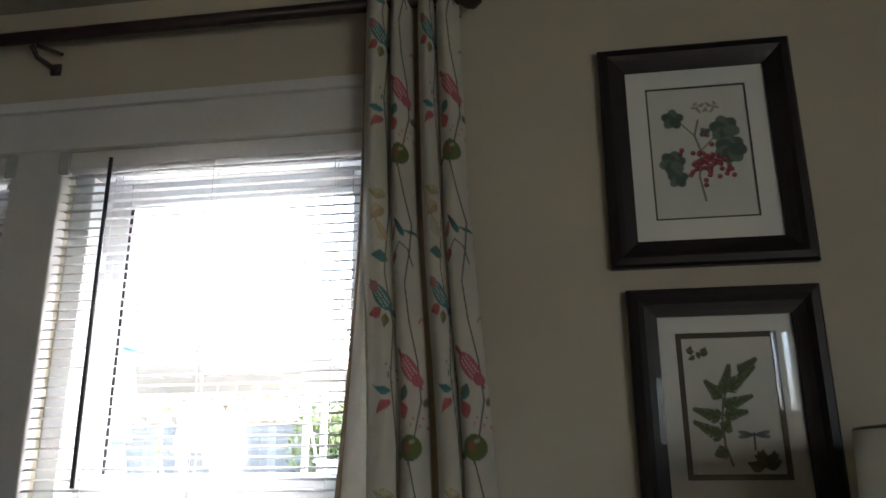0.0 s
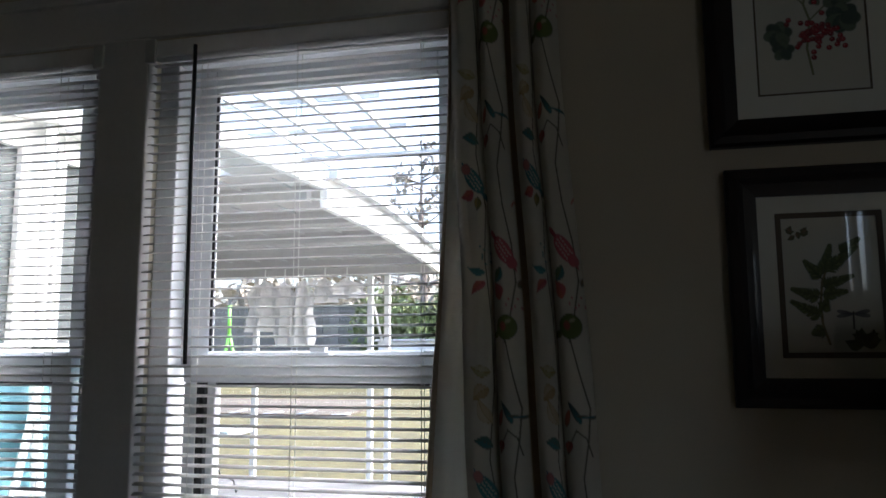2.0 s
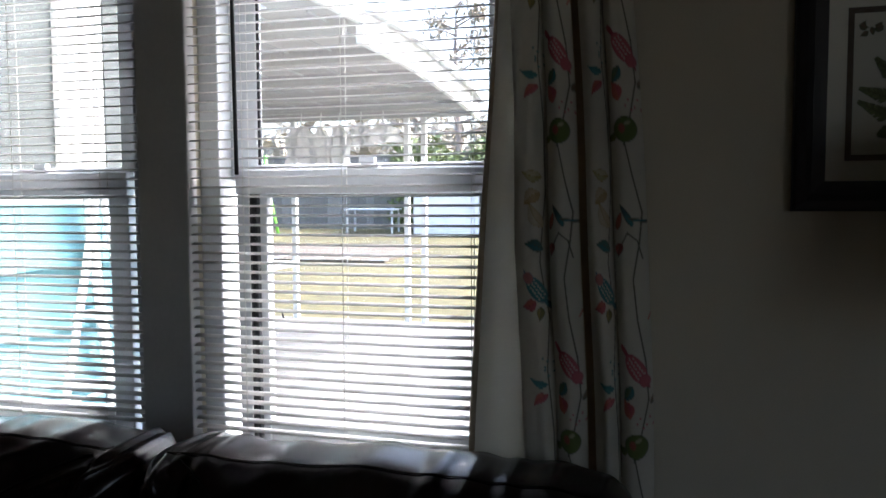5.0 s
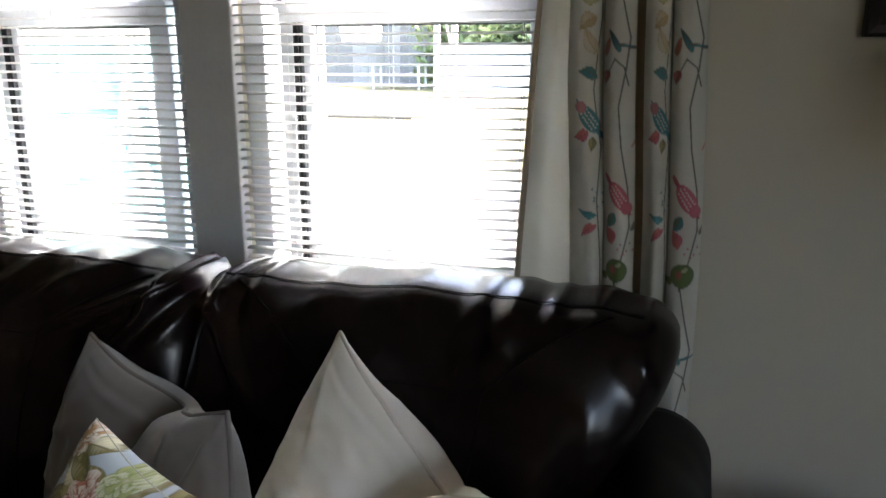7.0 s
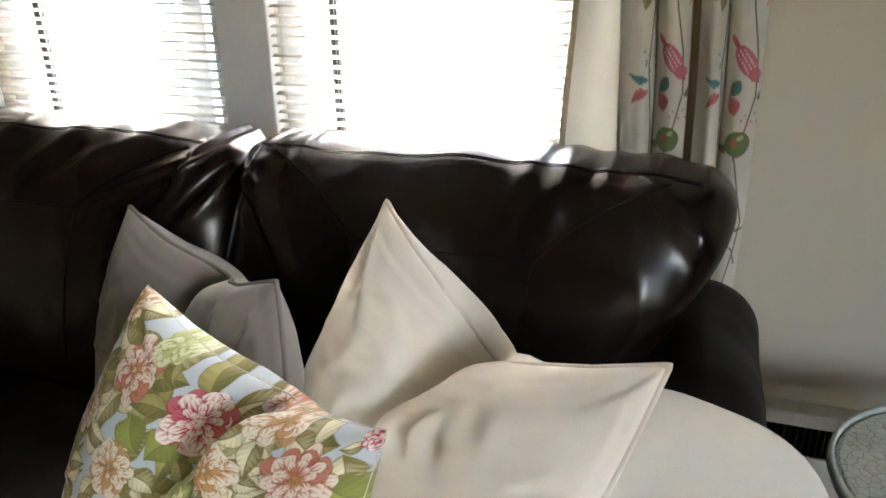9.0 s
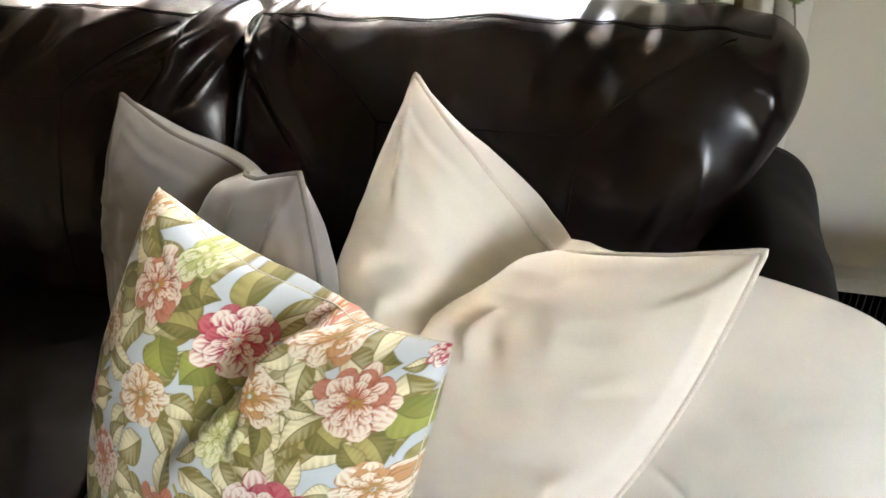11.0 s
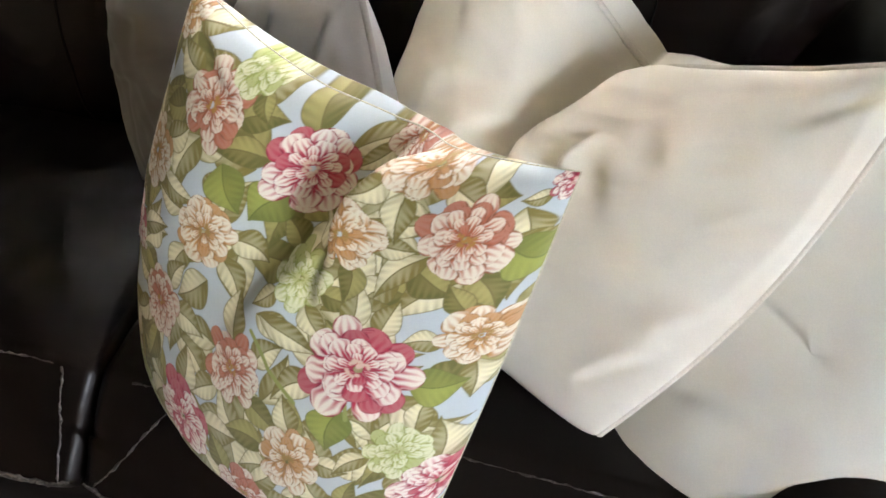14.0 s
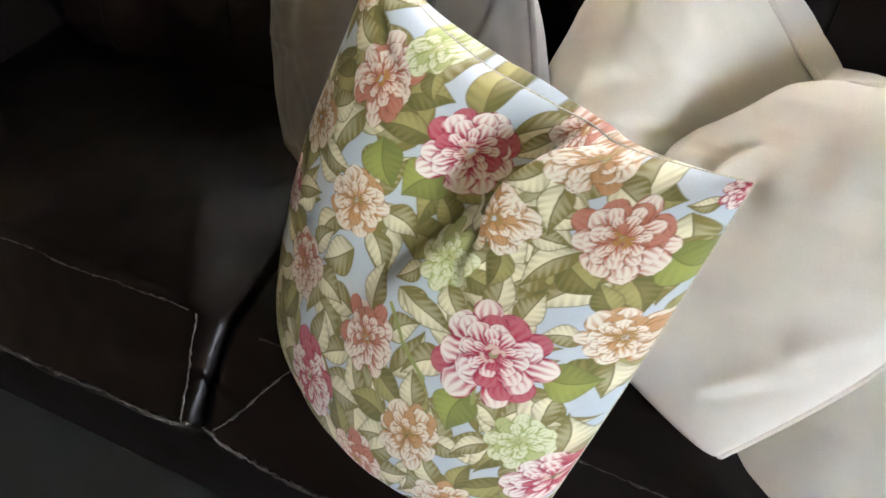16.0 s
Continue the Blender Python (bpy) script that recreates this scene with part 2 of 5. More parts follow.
M_ROOFUNDER = mat("grey_roof_panel", (0.42, 0.42, 0.42), 0.6, 40, 0.06, 1, 0.1, 0.1)
M_CONCRETE = mat("patio_concrete", (0.135, 0.131, 0.124), 0.85, 60, 0.12, 0.7, 0.16, 0.3, spread=0.003)
M_LAWN = mat("dry_lawn", (0.072, 0.063, 0.021), 0.95, 7, 0.4, 0.45, 0.4, 0.5, spread=0.02)
M_SOIL = mat("dark_bed_soil", (0.09, 0.075, 0.055), 0.95, 12, 0.3)
M_FENCE = mat("grey_timber_fence", (0.18, 0.17, 0.15), 0.85, 30, 0.2, 1, 0.2, 0.3, ident=0.2)
M_LEAF = mat("hedge_leaf", (0.12, 0.15, 0.05), 0.7, 9, 0.5, 1.5, 0.35, 0.0)
# Far leaf and bark are paled: haze and lens glare put into the colour.
M_TREELEAF = mat("haze_paled_leaf", (0.30, 0.27, 0.21), 0.7, 9, 0.4, 1.5, 0.3, 0.0)
M_BARK = mat("haze_paled_bark", (0.26, 0.22, 0.19), 0.9, 20, 0.3, 3, 0.2, 0.5)
M_CLOTH = mat("white_laundry_cloth", (0.75, 0.75, 0.76), 0.9, 200, 0.04, 4, 0.05, 0.2)
M_LIME = mat("lime_green_plastic", (0.28, 0.72, 0.10), 0.4, 60, 0.05)
M_GREYPLASTIC = mat("pale_grey_plastic", (0.45, 0.47, 0.48), 0.5, 60, 0.06)


def let_through(m, share_of):
    """Thin cloth or plastic that glows a little when lit from behind."""
    n, l = m.node_tree.nodes, m.node_tree.links
    b = n["Principled BSDF"]
    thin, both = n.new("ShaderNodeBsdfTranslucent"), n.new("ShaderNodeMixShader")
    l.new(b.inputs["Base Color"].links[0].from_socket, thin.inputs["Color"])
    both.inputs[0].default_value = share_of
    l.new(b.outputs[0], both.inputs[1])
    l.new(thin.outputs[0], both.inputs[2])
    l.new(both.outputs[0], n["Material Output"].inputs["Surface"])


let_through(M_SLAT, 0.45)
let_through(M_CURTAIN, 0.25)
let_through(M_LINING, 0.30)


# ---- printed patterns: painted as colours onto a grid of cloth coordinates in metres ----
class Canvas:
    def __init__(self, x, y, ground):
        self.x, self.y = x, y
        self.c = np.empty(x.shape + (3,))
        self.c[:] = ground

    def lay(self, mask, color):
        m = np.clip(mask, 0, 1)[..., None]
        self.c = self.c * (1 - m) + np.asarray(color) * m

    def local(self, cx, cy, ang, reach):
        near = np.nonzero((np.abs(self.x - cx) < reach) & (np.abs(self.y - cy) < reach))
        dx, dy = self.x[near] - cx, self.y[near] - cy
        a = math.radians(ang)
        return near, dx * math.cos(a) + dy * math.sin(a), -dx * math.sin(a) + dy * math.cos(a)

    def blob(self, cx, cy, a, b, ang, color, soft=0.0012, edge=None):
        near, s, t = self.local(cx, cy, ang, max(a, b) + 0.004)
        d = (1 - np.sqrt((s / a) ** 2 + (t / b) ** 2)) * min(a, b)
        if edge is not None:
            self.over(near, smooth(-soft, soft, d + 0.0008), edge)
        self.over(near, smooth(-soft, soft, d), color)

    def over(self, near, m, color):
        m = np.clip(m, 0, 1)[:, None]
        self.c[near] = self.c[near] * (1 - m) + np.asarray(color) * m

    def petal(self, x0, y0, length, width, ang, inner, outer, edge, streak=0.5, tip=0.62, seed=0):
        """A petal or leaf that starts at x0, y0 and points along ang."""
        near, s, t = self.local(x0, y0, ang, length * 1.1 + 0.003)
        q = np.clip(s / length, 0, 1)
        half = width * q ** 0.62 * np.sqrt(np.clip(1 - q ** (3.2 * tip), 0, 1)) + 1e-6
        inside = np.where((s > 0) & (s < length), half - np.abs(t), -1.0)
        self.over(near, smooth(-0.0009, 0.0004, inside), edge)
        half = half * (1 + 0.10 * np.sin(q * 21 + seed) * q)
        inside = np.where((s > 0) & (s < length), half - np.abs(t), -1.0)
        k = np.sin(t / np.maximum(half, 1e-4) * 11 + seed + 2 * np.sin(q * 4 + seed)) * 0.5 + 0.5
        rim = np.abs(t) / np.maximum(half, 1e-4)
        mix = np.clip(1.75 * q - 0.50 + 2.3 * streak * (k - 0.5) * (1.15 - 0.7 * q) - 0.5 * rim ** 4, 0, 1)[:, None]
        colr = np.asarray(inner) * (1 - mix) + np.asarray(outer) * mix
        self.over(near, smooth(0.0002, 0.0012, inside), colr)

    def leaf(self, x0, y0, length, width, ang, dark, light, rib, seed=0):
        near, s, t = self.local(x0, y0, ang, length * 1.1 + 0.003)
        q = np.clip(s / length, 0, 1)
        bend = t - 0.12 * length * np.sin(np.pi * q) * math.sin(seed * 2.3)
        half = 0.98 * width * np.sin(np.pi * q ** 0.74) ** 1.2 + 1e-6
        inside = np.where((s > 0) & (s < length), half - np.abs(bend), -1.0)
        self.over(near, smooth(-0.0009, 0.0004, inside), rib)
        vein = np.sin((q * 7 - np.abs(bend) / width * 1.4) * 2 * np.pi + seed)
        mix = np.clip(0.05 + 0.58 * np.sin(np.pi * q) + 0.33 * np.sign(bend + 1e-9) * math.copysign(1, math.cos(seed)) + 0.20 * vein * np.abs(bend) / half - 0.3 * (np.abs(bend) / half) ** 2, 0, 1)[:, None]
        self.over(near, smooth(0.0001, 0.001, inside), np.asarray(dark) * (1 - mix) + np.asarray(light) * mix)
        self.over(near, smooth(0.0009, 0.0003, np.abs(bend)) * (inside > 0), rib)

    def line(self, pts, w, color):
        for (ax, ay), (bx, by) in zip(pts, pts[1:]):
            L = math.hypot(bx - ax, by - ay)
            ang = math.degrees(math.atan2(by - ay, bx - ax))
            near, s, t = self.local((ax + bx) / 2, (ay + by) / 2, ang, L / 2 + 2 * w)
            d = np.hypot(np.maximum(np.abs(s) - L / 2, 0), t)
            self.over(near, smooth(w + 0.0006, w - 0.0004, d), color)

    def flower(self, cx, cy, r, pale, deep, edge, heart, seed, turn=0):
        rng = random.Random(seed)
        for ring, (count, reach, wide) in enumerate(((9, 1.0, 0.42), (8, 0.82, 0.38), (8, 0.64, 0.30), (7, 0.46, 0.22), (6, 0.30, 0.16))):
            for k in range(count):
                a = turn + 360 * (k + 0.5 * (ring % 2)) / count + rng.uniform(-12, 12)
                ll = r * reach * rng.uniform(0.84, 1.1)
                full = rng.random() < (0.55 if 35 < a % 360 < 150 and ring < 2 else 0.12)
                mid = [0.15 * p + 0.85 * d for p, d in zip(pale, deep)]
                self.petal(cx + 0.08 * r * math.cos(math.radians(a)), cy + 0.08 * r * math.sin(math.radians(a)), ll, r * wide * rng.uniform(0.8, 1.15), a,
                           deep, mid if full else pale, edge, 0.55, rng.uniform(1.0, 1.7), rng.uniform(0, 6))
        for k in range(16):
            a = rng.uniform(0, 360)
            d = r * 0.2 * math.sqrt(rng.random())
            self.blob(cx + d * math.cos(a), cy + d * math.sin(a), r * 0.05, r * 0.035, a * 57, heart, 0.0008)


# ---- structure ----
def structure(name, bm, material, label, category):
    return tagged(part(name, bm, material), label, category, kind="structure")


WIN = [(-2.07, -1.335), (-1.200, -0.36)]
SILL, HEAD = 0.80, 2.29
T = 0.18
structure("wall_north", boxes((-3.3, WIN[0][0], WALL, WALL + T, FLOOR - 0.1, CEIL), (WIN[0][1], WIN[1][0], WALL + 0.02, WALL + T, SILL, HEAD),
          (WIN[1][1], 2.1, WALL, WALL + T, FLOOR - 0.1, CEIL), (WIN[0][0], WIN[1][1], WALL, WALL + T, HEAD, CEIL),
          (WIN[0][0], WIN[1][1], WALL, WALL + T, FLOOR - 0.1, SILL)), M_WALL, "beige painted wall with two windows", "wall")
# Walls out of view close the room; their dark brown holds down the bounce.
structure("wall_west", boxes((-3.48, -3.3, -3.1, WALL + T, FLOOR - 0.1, CEIL)), M_FARWALL, "plain side wall out of view, kept dark brown to cut bounce light", "wall")
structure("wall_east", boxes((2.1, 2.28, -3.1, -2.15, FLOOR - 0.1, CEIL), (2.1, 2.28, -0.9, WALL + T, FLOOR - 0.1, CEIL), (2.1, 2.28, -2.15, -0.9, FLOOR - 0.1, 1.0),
          (2.1, 2.28, -2.15, -0.9, 2.1, CEIL)), M_FARWALL, "side wall out of view, kept dark brown to cut bounce light, with a bright window opening", "wall")
# The high opening and its bar are sized for the picture-glass reflection.
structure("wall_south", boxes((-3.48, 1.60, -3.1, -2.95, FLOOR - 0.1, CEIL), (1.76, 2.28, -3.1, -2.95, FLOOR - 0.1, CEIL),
          (1.655, 1.68, -3.1, -2.95, 1.94, 2.55), (1.60, 1.76, -3.1, -2.95, FLOOR - 0.1, 1.94), (1.60, 1.76, -3.1, -2.95, 2.55, CEIL)), M_FARWALL, "wall out of view, kept dark brown to cut bounce light, with a small high window opening", "wall")
structure("floor", boxes((-3.3, 2.1, -2.95, WALL, FLOOR - 0.1, FLOOR)), M_CARPET, "grey-green short pile carpet", "carpet")
structure("ceiling", boxes((-3.48, 2.28, -3.1, WALL + T, CEIL, CEIL + 0.12)), M_CEIL, "flat ceiling out of view, toned down to tan to cut bounce light", "ceiling")
# casing over both windows, mullion between them
structure("trim_head", boxes((-2.35, -0.28, WALL - 0.018, WALL, 2.300, 2.425), (-2.36, -0.27, WALL - 0.03, WALL, 2.405, 2.435), bevel=0.003), M_TRIM, "white painted head casing over the windows", "trim")
structure("trim_mullion", boxes((WIN[0][1] - 0.002, WIN[1][0] + 0.002, WALL - 0.02, WALL + 0.02, SILL, 2.300), bevel=0.004), M_TRIM, "white painted post between two windows", "trim")
structure("trim_side", boxes((-2.17, WIN[0][0], WALL - 0.02, WALL, SILL, 2.300), (WIN[1][1], -0.26, WALL - 0.02, WALL, SILL, 2.300), bevel=0.004), M_TRIM, "white painted side casings", "trim")
structure("trim_sill", boxes((-2.2, -0.24, WALL - 0.05, WALL + 0.05, SILL - 0.03, SILL), bevel=0.004), M_TRIM, "white painted window sill board", "trim")


def window(name, x0, x1):
    """A double-hung vinyl window: frame, two sashes with glass, lock."""
    root = tagged(thing(name, ((x0 + x1) / 2, WALL + 0.09, SILL), "white vinyl double-hung window", "window"), kind="structure")
    y = WALL + 0.035
    part("window_frame", boxes((x0, x0 + 0.055, y, y + 0.11, SILL, HEAD), (x1 - 0.055, x1, y, y + 0.11, SILL, HEAD),
         (x0 + 0.055, x1 - 0.055, y, y + 0.11, HEAD - 0.05, HEAD), (x0 + 0.055, x1 - 0.055, y, y + 0.11, SILL, SILL + 0.04), bevel=0.004), M_VINYL, root)
    a, b = x0 + 0.055, x1 - 0.055
    for k in (0.012, 0.026):
        part("track_gasket", boxes((a + 0.068 + k, a + 0.074 + k, y - 0.002, y + 0.012, SILL + 0.05, 1.455)), M_GASKET, root)
    lo, up = WALL + 0.05, WALL + 0.085
    sash = part("lower_sash", boxes((a + 0.035, a + 0.118, lo, lo + 0.03, SILL + 0.04, 1.455), (b - 0.09, b - 0.03, lo, lo + 0.03, SILL + 0.04, 1.455),
                (a + 0.035, b - 0.03, lo - 0.006, lo + 0.03, 1.455, 1.515), (a + 0.118, b - 0.09, lo, lo + 0.03, SILL + 0.04, SILL + 0.1), bevel=0.004), M_VINYL, root)
    part("glass_pane", boxes((a + 0.118, b - 0.09, lo + 0.012, lo + 0.016, SILL + 0.1, 1.455)), M_GLASS, sash).visible_shadow = False
    part("glazing_gasket", boxes((a + 0.118, b - 0.09, lo + 0.004, lo + 0.011, 1.447, 1.4545)), M_GASKET, sash)
    sash = part("upper_sash", boxes((a, a + 0.075, up, up + 0.03, 1.49, HEAD - 0.05), (b - 0.075, b, up, up + 0.03, 1.49, HEAD - 0.05),
                (a + 0.075, b - 0.075, up, up + 0.03, 1.49, 1.528), (a + 0.075, b - 0.075, up, up + 0.03, HEAD - 0.11, HEAD - 0.05), bevel=0.004), M_VINYL, root)
    part("glass_pane", boxes((a + 0.075, b - 0.075, up + 0.012, up + 0.016, 1.528, HEAD - 0.11)), M_GLASS, sash).visible_shadow = False
    part("glazing_gasket", boxes((a + 0.075, a + 0.082, up + 0.003, up + 0.011, 1.528, HEAD - 0.11)), M_GASKET, sash)
    c = (a + b) / 2
    part("sash_lock", boxes((c - 0.04, c + 0.04, lo - 0.002, lo + 0.026, 1.5155, 1.525), (c - 0.012, c + 0.028, lo + 0.002, lo + 0.02, 1.5255, 1.54), bevel=0.003), M_VINYL, root)


window("window_1", *WIN[0])
window("window_2", *WIN[1])


def blind(x0, x1, wand_x):
    """A slatted blind: headrail, slats, ladder cords, wand."""
    y, top, low, pitch = WALL - 0.002, 2.285, 0.855, 0.0223
    root = thing("venetian_blind", ((x0 + x1) / 2, y, SILL + 0.02), "white slatted mini blind, lowered with open slats", "blind", "window blinds")
    part("headrail", boxes((x0 + 0.004, x1 - 0.004, y - 0.02, y + 0.02, top - 0.04, top + 0.003), bevel=0.003), M_SLAT, root)
    for bx in (x0 - 0.006, x1 - 0.022):
        part("valance_bracket", boxes((bx, bx + 0.027, y - 0.03, y - 0.021, top - 0.055, top + 0.004), bevel=0.002), M_GREYPLASTIC, root)
    bm = bmesh.new()
    rows = []
    z = top - 0.055
    for k in range(7):
        s = k / 6 - 0.5
        zz, yy = z + 0.0028 * (1 - 4 * s * s) + s * 0.0035, y + s * 0.025
        rows.append([bm.verts.new((x, yy, zz - d)) for d in (0, 0.0007) for x in (x0, x1)])
    for a, b in zip(rows, rows[1:]):
        for q in ((0, 1), (3, 2)):
            bm.faces.new((a[q[0]], a[q[1]], b[q[1]], b[q[0]]))
        bm.faces.new((a[0], b[0], b[2], a[2]))
        bm.faces.new((a[1], a[3], b[3], b[1]))
    for r in (rows[0], rows[-1]):
        bm.faces.new((r[0], r[1], r[3], r[2]))
    first = part("slat", bm, M_SLAT, root, smooth=True)
    rng = random.Random(int(x0 * 100))
    for k in range(1, int((z - low) / pitch)):
        s = share(first, "slat", (rng.uniform(-0.0012, 0.0012), 0, -k * pitch), root)
        s.rotation_euler = (0, 0, 0)
    part("bottom_rail", boxes((x0, x1, y - 0.012, y + 0.012, low - 0.02, low - 0.006), bevel=0.002), M_SLAT, root)
    for f in (0.17, 0.47, 0.83):
        cx = x0 + f * (x1 - x0)
        bm = bmesh.new()
        for yy in (y - 0.0135, y + 0.0135):
            tube(bm, [(cx, yy, top - 0.04), (cx, yy, low - 0.01)], 0.0009, 5)
        part("ladder_cord", bm, M_CORD, root)
    if wand_x is not None:
        bm = bmesh.new()
        tube(bm, [(wand_x - 0.004, y - 0.026, top - 0.02), (wand_x - 0.003, y - 0.027, top - 0.3), (wand_x, y - 0.026, 1.50)], 0.0048, 8)
        part("wand", bm, M_WAND, root, "dark smoked plastic tilt wand", smooth=True)


blind(-2.06, -1.325, None)
blind(-1.195, -0.365, -1.062)

# ---- curtain, rod ----
rod = thing("curtain_rod", (-1.2, 1.54, 2.595), "dark bronze curtain rod with brackets and end knob", "curtain rod")
part("pole", tube(bmesh.new(), [(-2.6, 1.535, 2.597), (-1.4, 1.535, 2.598), (-0.23, 1.535, 2.594)], 0.0165, 14), M_ROD, rod, smooth=True)
fin = part("finial", lathe(bmesh.new(), 0, 0, [(0.004, 0), (0.022, 0.004), (0.026, 0.02), (0.018, 0.035), (0.03, 0.05), (0.032, 0.068), (0.02, 0.085), (0.003, 0.092)], 20), M_ROD, rod, smooth=True)
fin.data.transform(Matrix.Translation(BASE[rod.name]))
fin.data.transform(Matrix.Translation(Vector((-0.24, 1.535, 2.594)) - BASE[rod.name]) @ Matrix.Rotation(radians(90), 4, "Y"))
for bx in (-1.30, -0.262):
    bm = tube(bmesh.new(), [(bx, 1.535, 2.575), (bx, 1.56, 2.555), (bx + 0.03, WALL - 0.012, 2.535)], 0.0065, 8)
    tube(bm, [(bx + 0.004, 1.545, 2.58), (bx + 0.05, WALL - 0.01, 2.575)], 0.005, 8)
    box(bm, bx + 0.018, bx + 0.044, WALL - 0.008, WALL - 0.001, 2.52, 2.55)
    part("bracket", bm, M_ROD, rod, smooth=True)


def print_bird(c, x, z, ang, r, body, dark, spot, head):
    """A small printed bird: tail, checked body, wing edge, head and beak; ang points from tail to head reversed."""
    a = math.radians(ang)
    ex, ez = math.cos(a), math.sin(a)
    c.petal(x + 0.5 * r * ex, z + 0.5 * r * ez, 1.25 * r, 0.22 * r, ang, dark, body, dark, 0.3, 1.2)
    c.blob(x, z, r, 0.56 * r, ang, body, 0.001, dark)
    for i in range(-3, 4):
        for j in range(-1, 2):
            p, q = 0.24 * r * i + 0.12 * r * (j % 2), 0.26 * r * j
            if (p / r) ** 2 + (q / (0.56 * r)) ** 2 < 0.62:
                c.blob(x + p * ex - q * ez, z + p * ez + q * ex, 0.085 * r, 0.075 * r, ang, spot, 0.0006)
    c.blob(x - 0.98 * r * ex, z - 0.98 * r * ez, 0.40 * r, 0.36 * r, ang, head, 0.001, dark)
    c.petal(x - 1.3 * r * ex, z - 1.3 * r * ez, 0.32 * r, 0.09 * r, ang + 165, dark, dark, dark, 0.1)


def curtain_print(cx, cz, s):
    """The vine print, on cloth coordinates; repeats every 0.62 m down and every two folds across."""
    c = Canvas(cx, cz, (0.68, 0.65, 0.575))
    stem, teal, blue, pink, green = (0.16, 0.16, 0.13), (0.09, 0.25, 0.27), (0.08, 0.19, 0.27), (0.55, 0.15, 0.19), (0.14, 0.18, 0.06)
    gold, coral = (0.42, 0.33, 0.14), (0.60, 0.20, 0.16)
    for rep in range(-1, 4):
        z0 = 0.334 + 0.62 * rep
        for half in (0, 1):
            b = 0.22 * half
            # first fold: leaves and a spray of blue berries
            x = b + 0.055
            c.line([(x + 0.034, z0 + 0.02), (x + 0.026, z0 + 0.14), (x + 0.036, z0 + 0.25), (x + 0.022, z0 + 0.36), (x + 0.036, z0 + 0.5), (x + 0.034, z0 + 0.64)], 0.0013, stem)
            c.leaf(x + 0.026, z0 + 0.112, 0.045, 0.008, 165, teal, (0.12, 0.33, 0.36), teal, 1)
            c.leaf(x + 0.026, z0 + 0.092, 0.045, 0.010, 215, pink, coral, (0.4, 0.1, 0.12), 2)
            for k in range(7):
                c.blob(x + 0.028 + 0.012 * math.sin(k * 1.9), z0 + 0.13 + 0.006 * k, 0.003, 0.002, 40 * k, teal)
            print_bird(c, x + 0.012, z0 + 0.305, -52, 0.030, teal, blue, (0.62, 0.60, 0.54), (0.50, 0.22, 0.22))
            c.leaf(x + 0.01, z0 + 0.28, 0.035, 0.012, 200, pink, coral, (0.4, 0.1, 0.12), 3)
            c.leaf(x + 0.02, z0 + 0.27, 0.03, 0.009, 260, (0.2, 0.2, 0.08), gold, stem, 4)
            c.leaf(x + 0.03, z0 + 0.385, 0.045, 0.012, 165, (0.12, 0.22, 0.2), teal, stem, 5)
            c.leaf(x + 0.03, z0 + 0.43, 0.06, 0.014, 120, (0.6, 0.5, 0.33), (0.66, 0.6, 0.48), gold, 1)
            c.leaf(x + 0.025, z0 + 0.5, 0.045, 0.016, 215, (0.5, 0.36, 0.2), (0.64, 0.55, 0.4), gold, 2)
            c.leaf(x + 0.03, z0 + 0.53, 0.05, 0.012, 165, (0.45, 0.42, 0.22), (0.62, 0.58, 0.42), gold, 3)
            # second fold: bud, fruit, bird and winding stem
            x = b + 0.165
            c.line([(x - 0.005, z0 - 0.03), (x + 0.012, z0 + 0.02), (x + 0.03, z0 + 0.09), (x + 0.026, z0 + 0.17), (x + 0.012, z0 + 0.25), (x + 0.006, z0 + 0.33), (x + 0.022, z0 + 0.40), (x + 0.03, z0 + 0.46),
                    (x + 0.012, z0 + 0.53), (x - 0.004, z0 + 0.60)], 0.0017, stem)
            c.leaf(x - 0.005, z0 + 0.12, 0.04, 0.012, 235, teal, (0.16, 0.22, 0.12), stem, 4)
            print_bird(c, x + 0.004, z0 + 0.155, 128, 0.032, pink, (0.40, 0.08, 0.13), (0.66, 0.52, 0.48), pink)
            c.leaf(x - 0.012, z0 + 0.055, 0.04, 0.014, 115, coral, pink, coral, 2)
            for k in range(6):
                c.blob(x + 0.004 + 0.007 * k, z0 + 0.045 + 0.012 * math.sin(k * 2.0), 0.0022, 0.0022, 0, pink)
            c.blob(x + 0.0, z0 + 0.0, 0.027, 0.024, 0, green, 0.0015, (0.04, 0.06, 0.02))
            c.blob(x - 0.008, z0 + 0.002, 0.008, 0.009, 20, (0.35, 0.12, 0.08))
            c.blob(x + 0.006, z0 + 0.012, 0.008, 0.004, 20, (0.42, 0.42, 0.25))
            c.leaf(x - 0.02, z0 - 0.01, 0.03, 0.008, 190, green, (0.2, 0.22, 0.06), stem, 1)
            c.petal(x - 0.02, z0 + 0.475, 0.05, 0.011, -55, (0.08, 0.12, 0.14), teal, stem, 0.3, 0.9)
            c.petal(x - 0.002, z0 + 0.447, 0.045, 0.005, -6, teal, (0.04, 0.14, 0.2), stem, 0.2)
            c.petal(x - 0.018, z0 + 0.46, 0.035, 0.012, 250, coral, (0.45, 0.2, 0.15), stem, 0.3)
            c.line([(x - 0.02, z0 + 0.395), (x - 0.004, z0 + 0.42), (x + 0.018, z0 + 0.405), (x + 0.028, z0 + 0.37)], 0.0014, stem)
            c.leaf(x - 0.018, z0 + 0.40, 0.03, 0.01, 250, (0.35, 0.1, 0.1), coral, stem, 2)
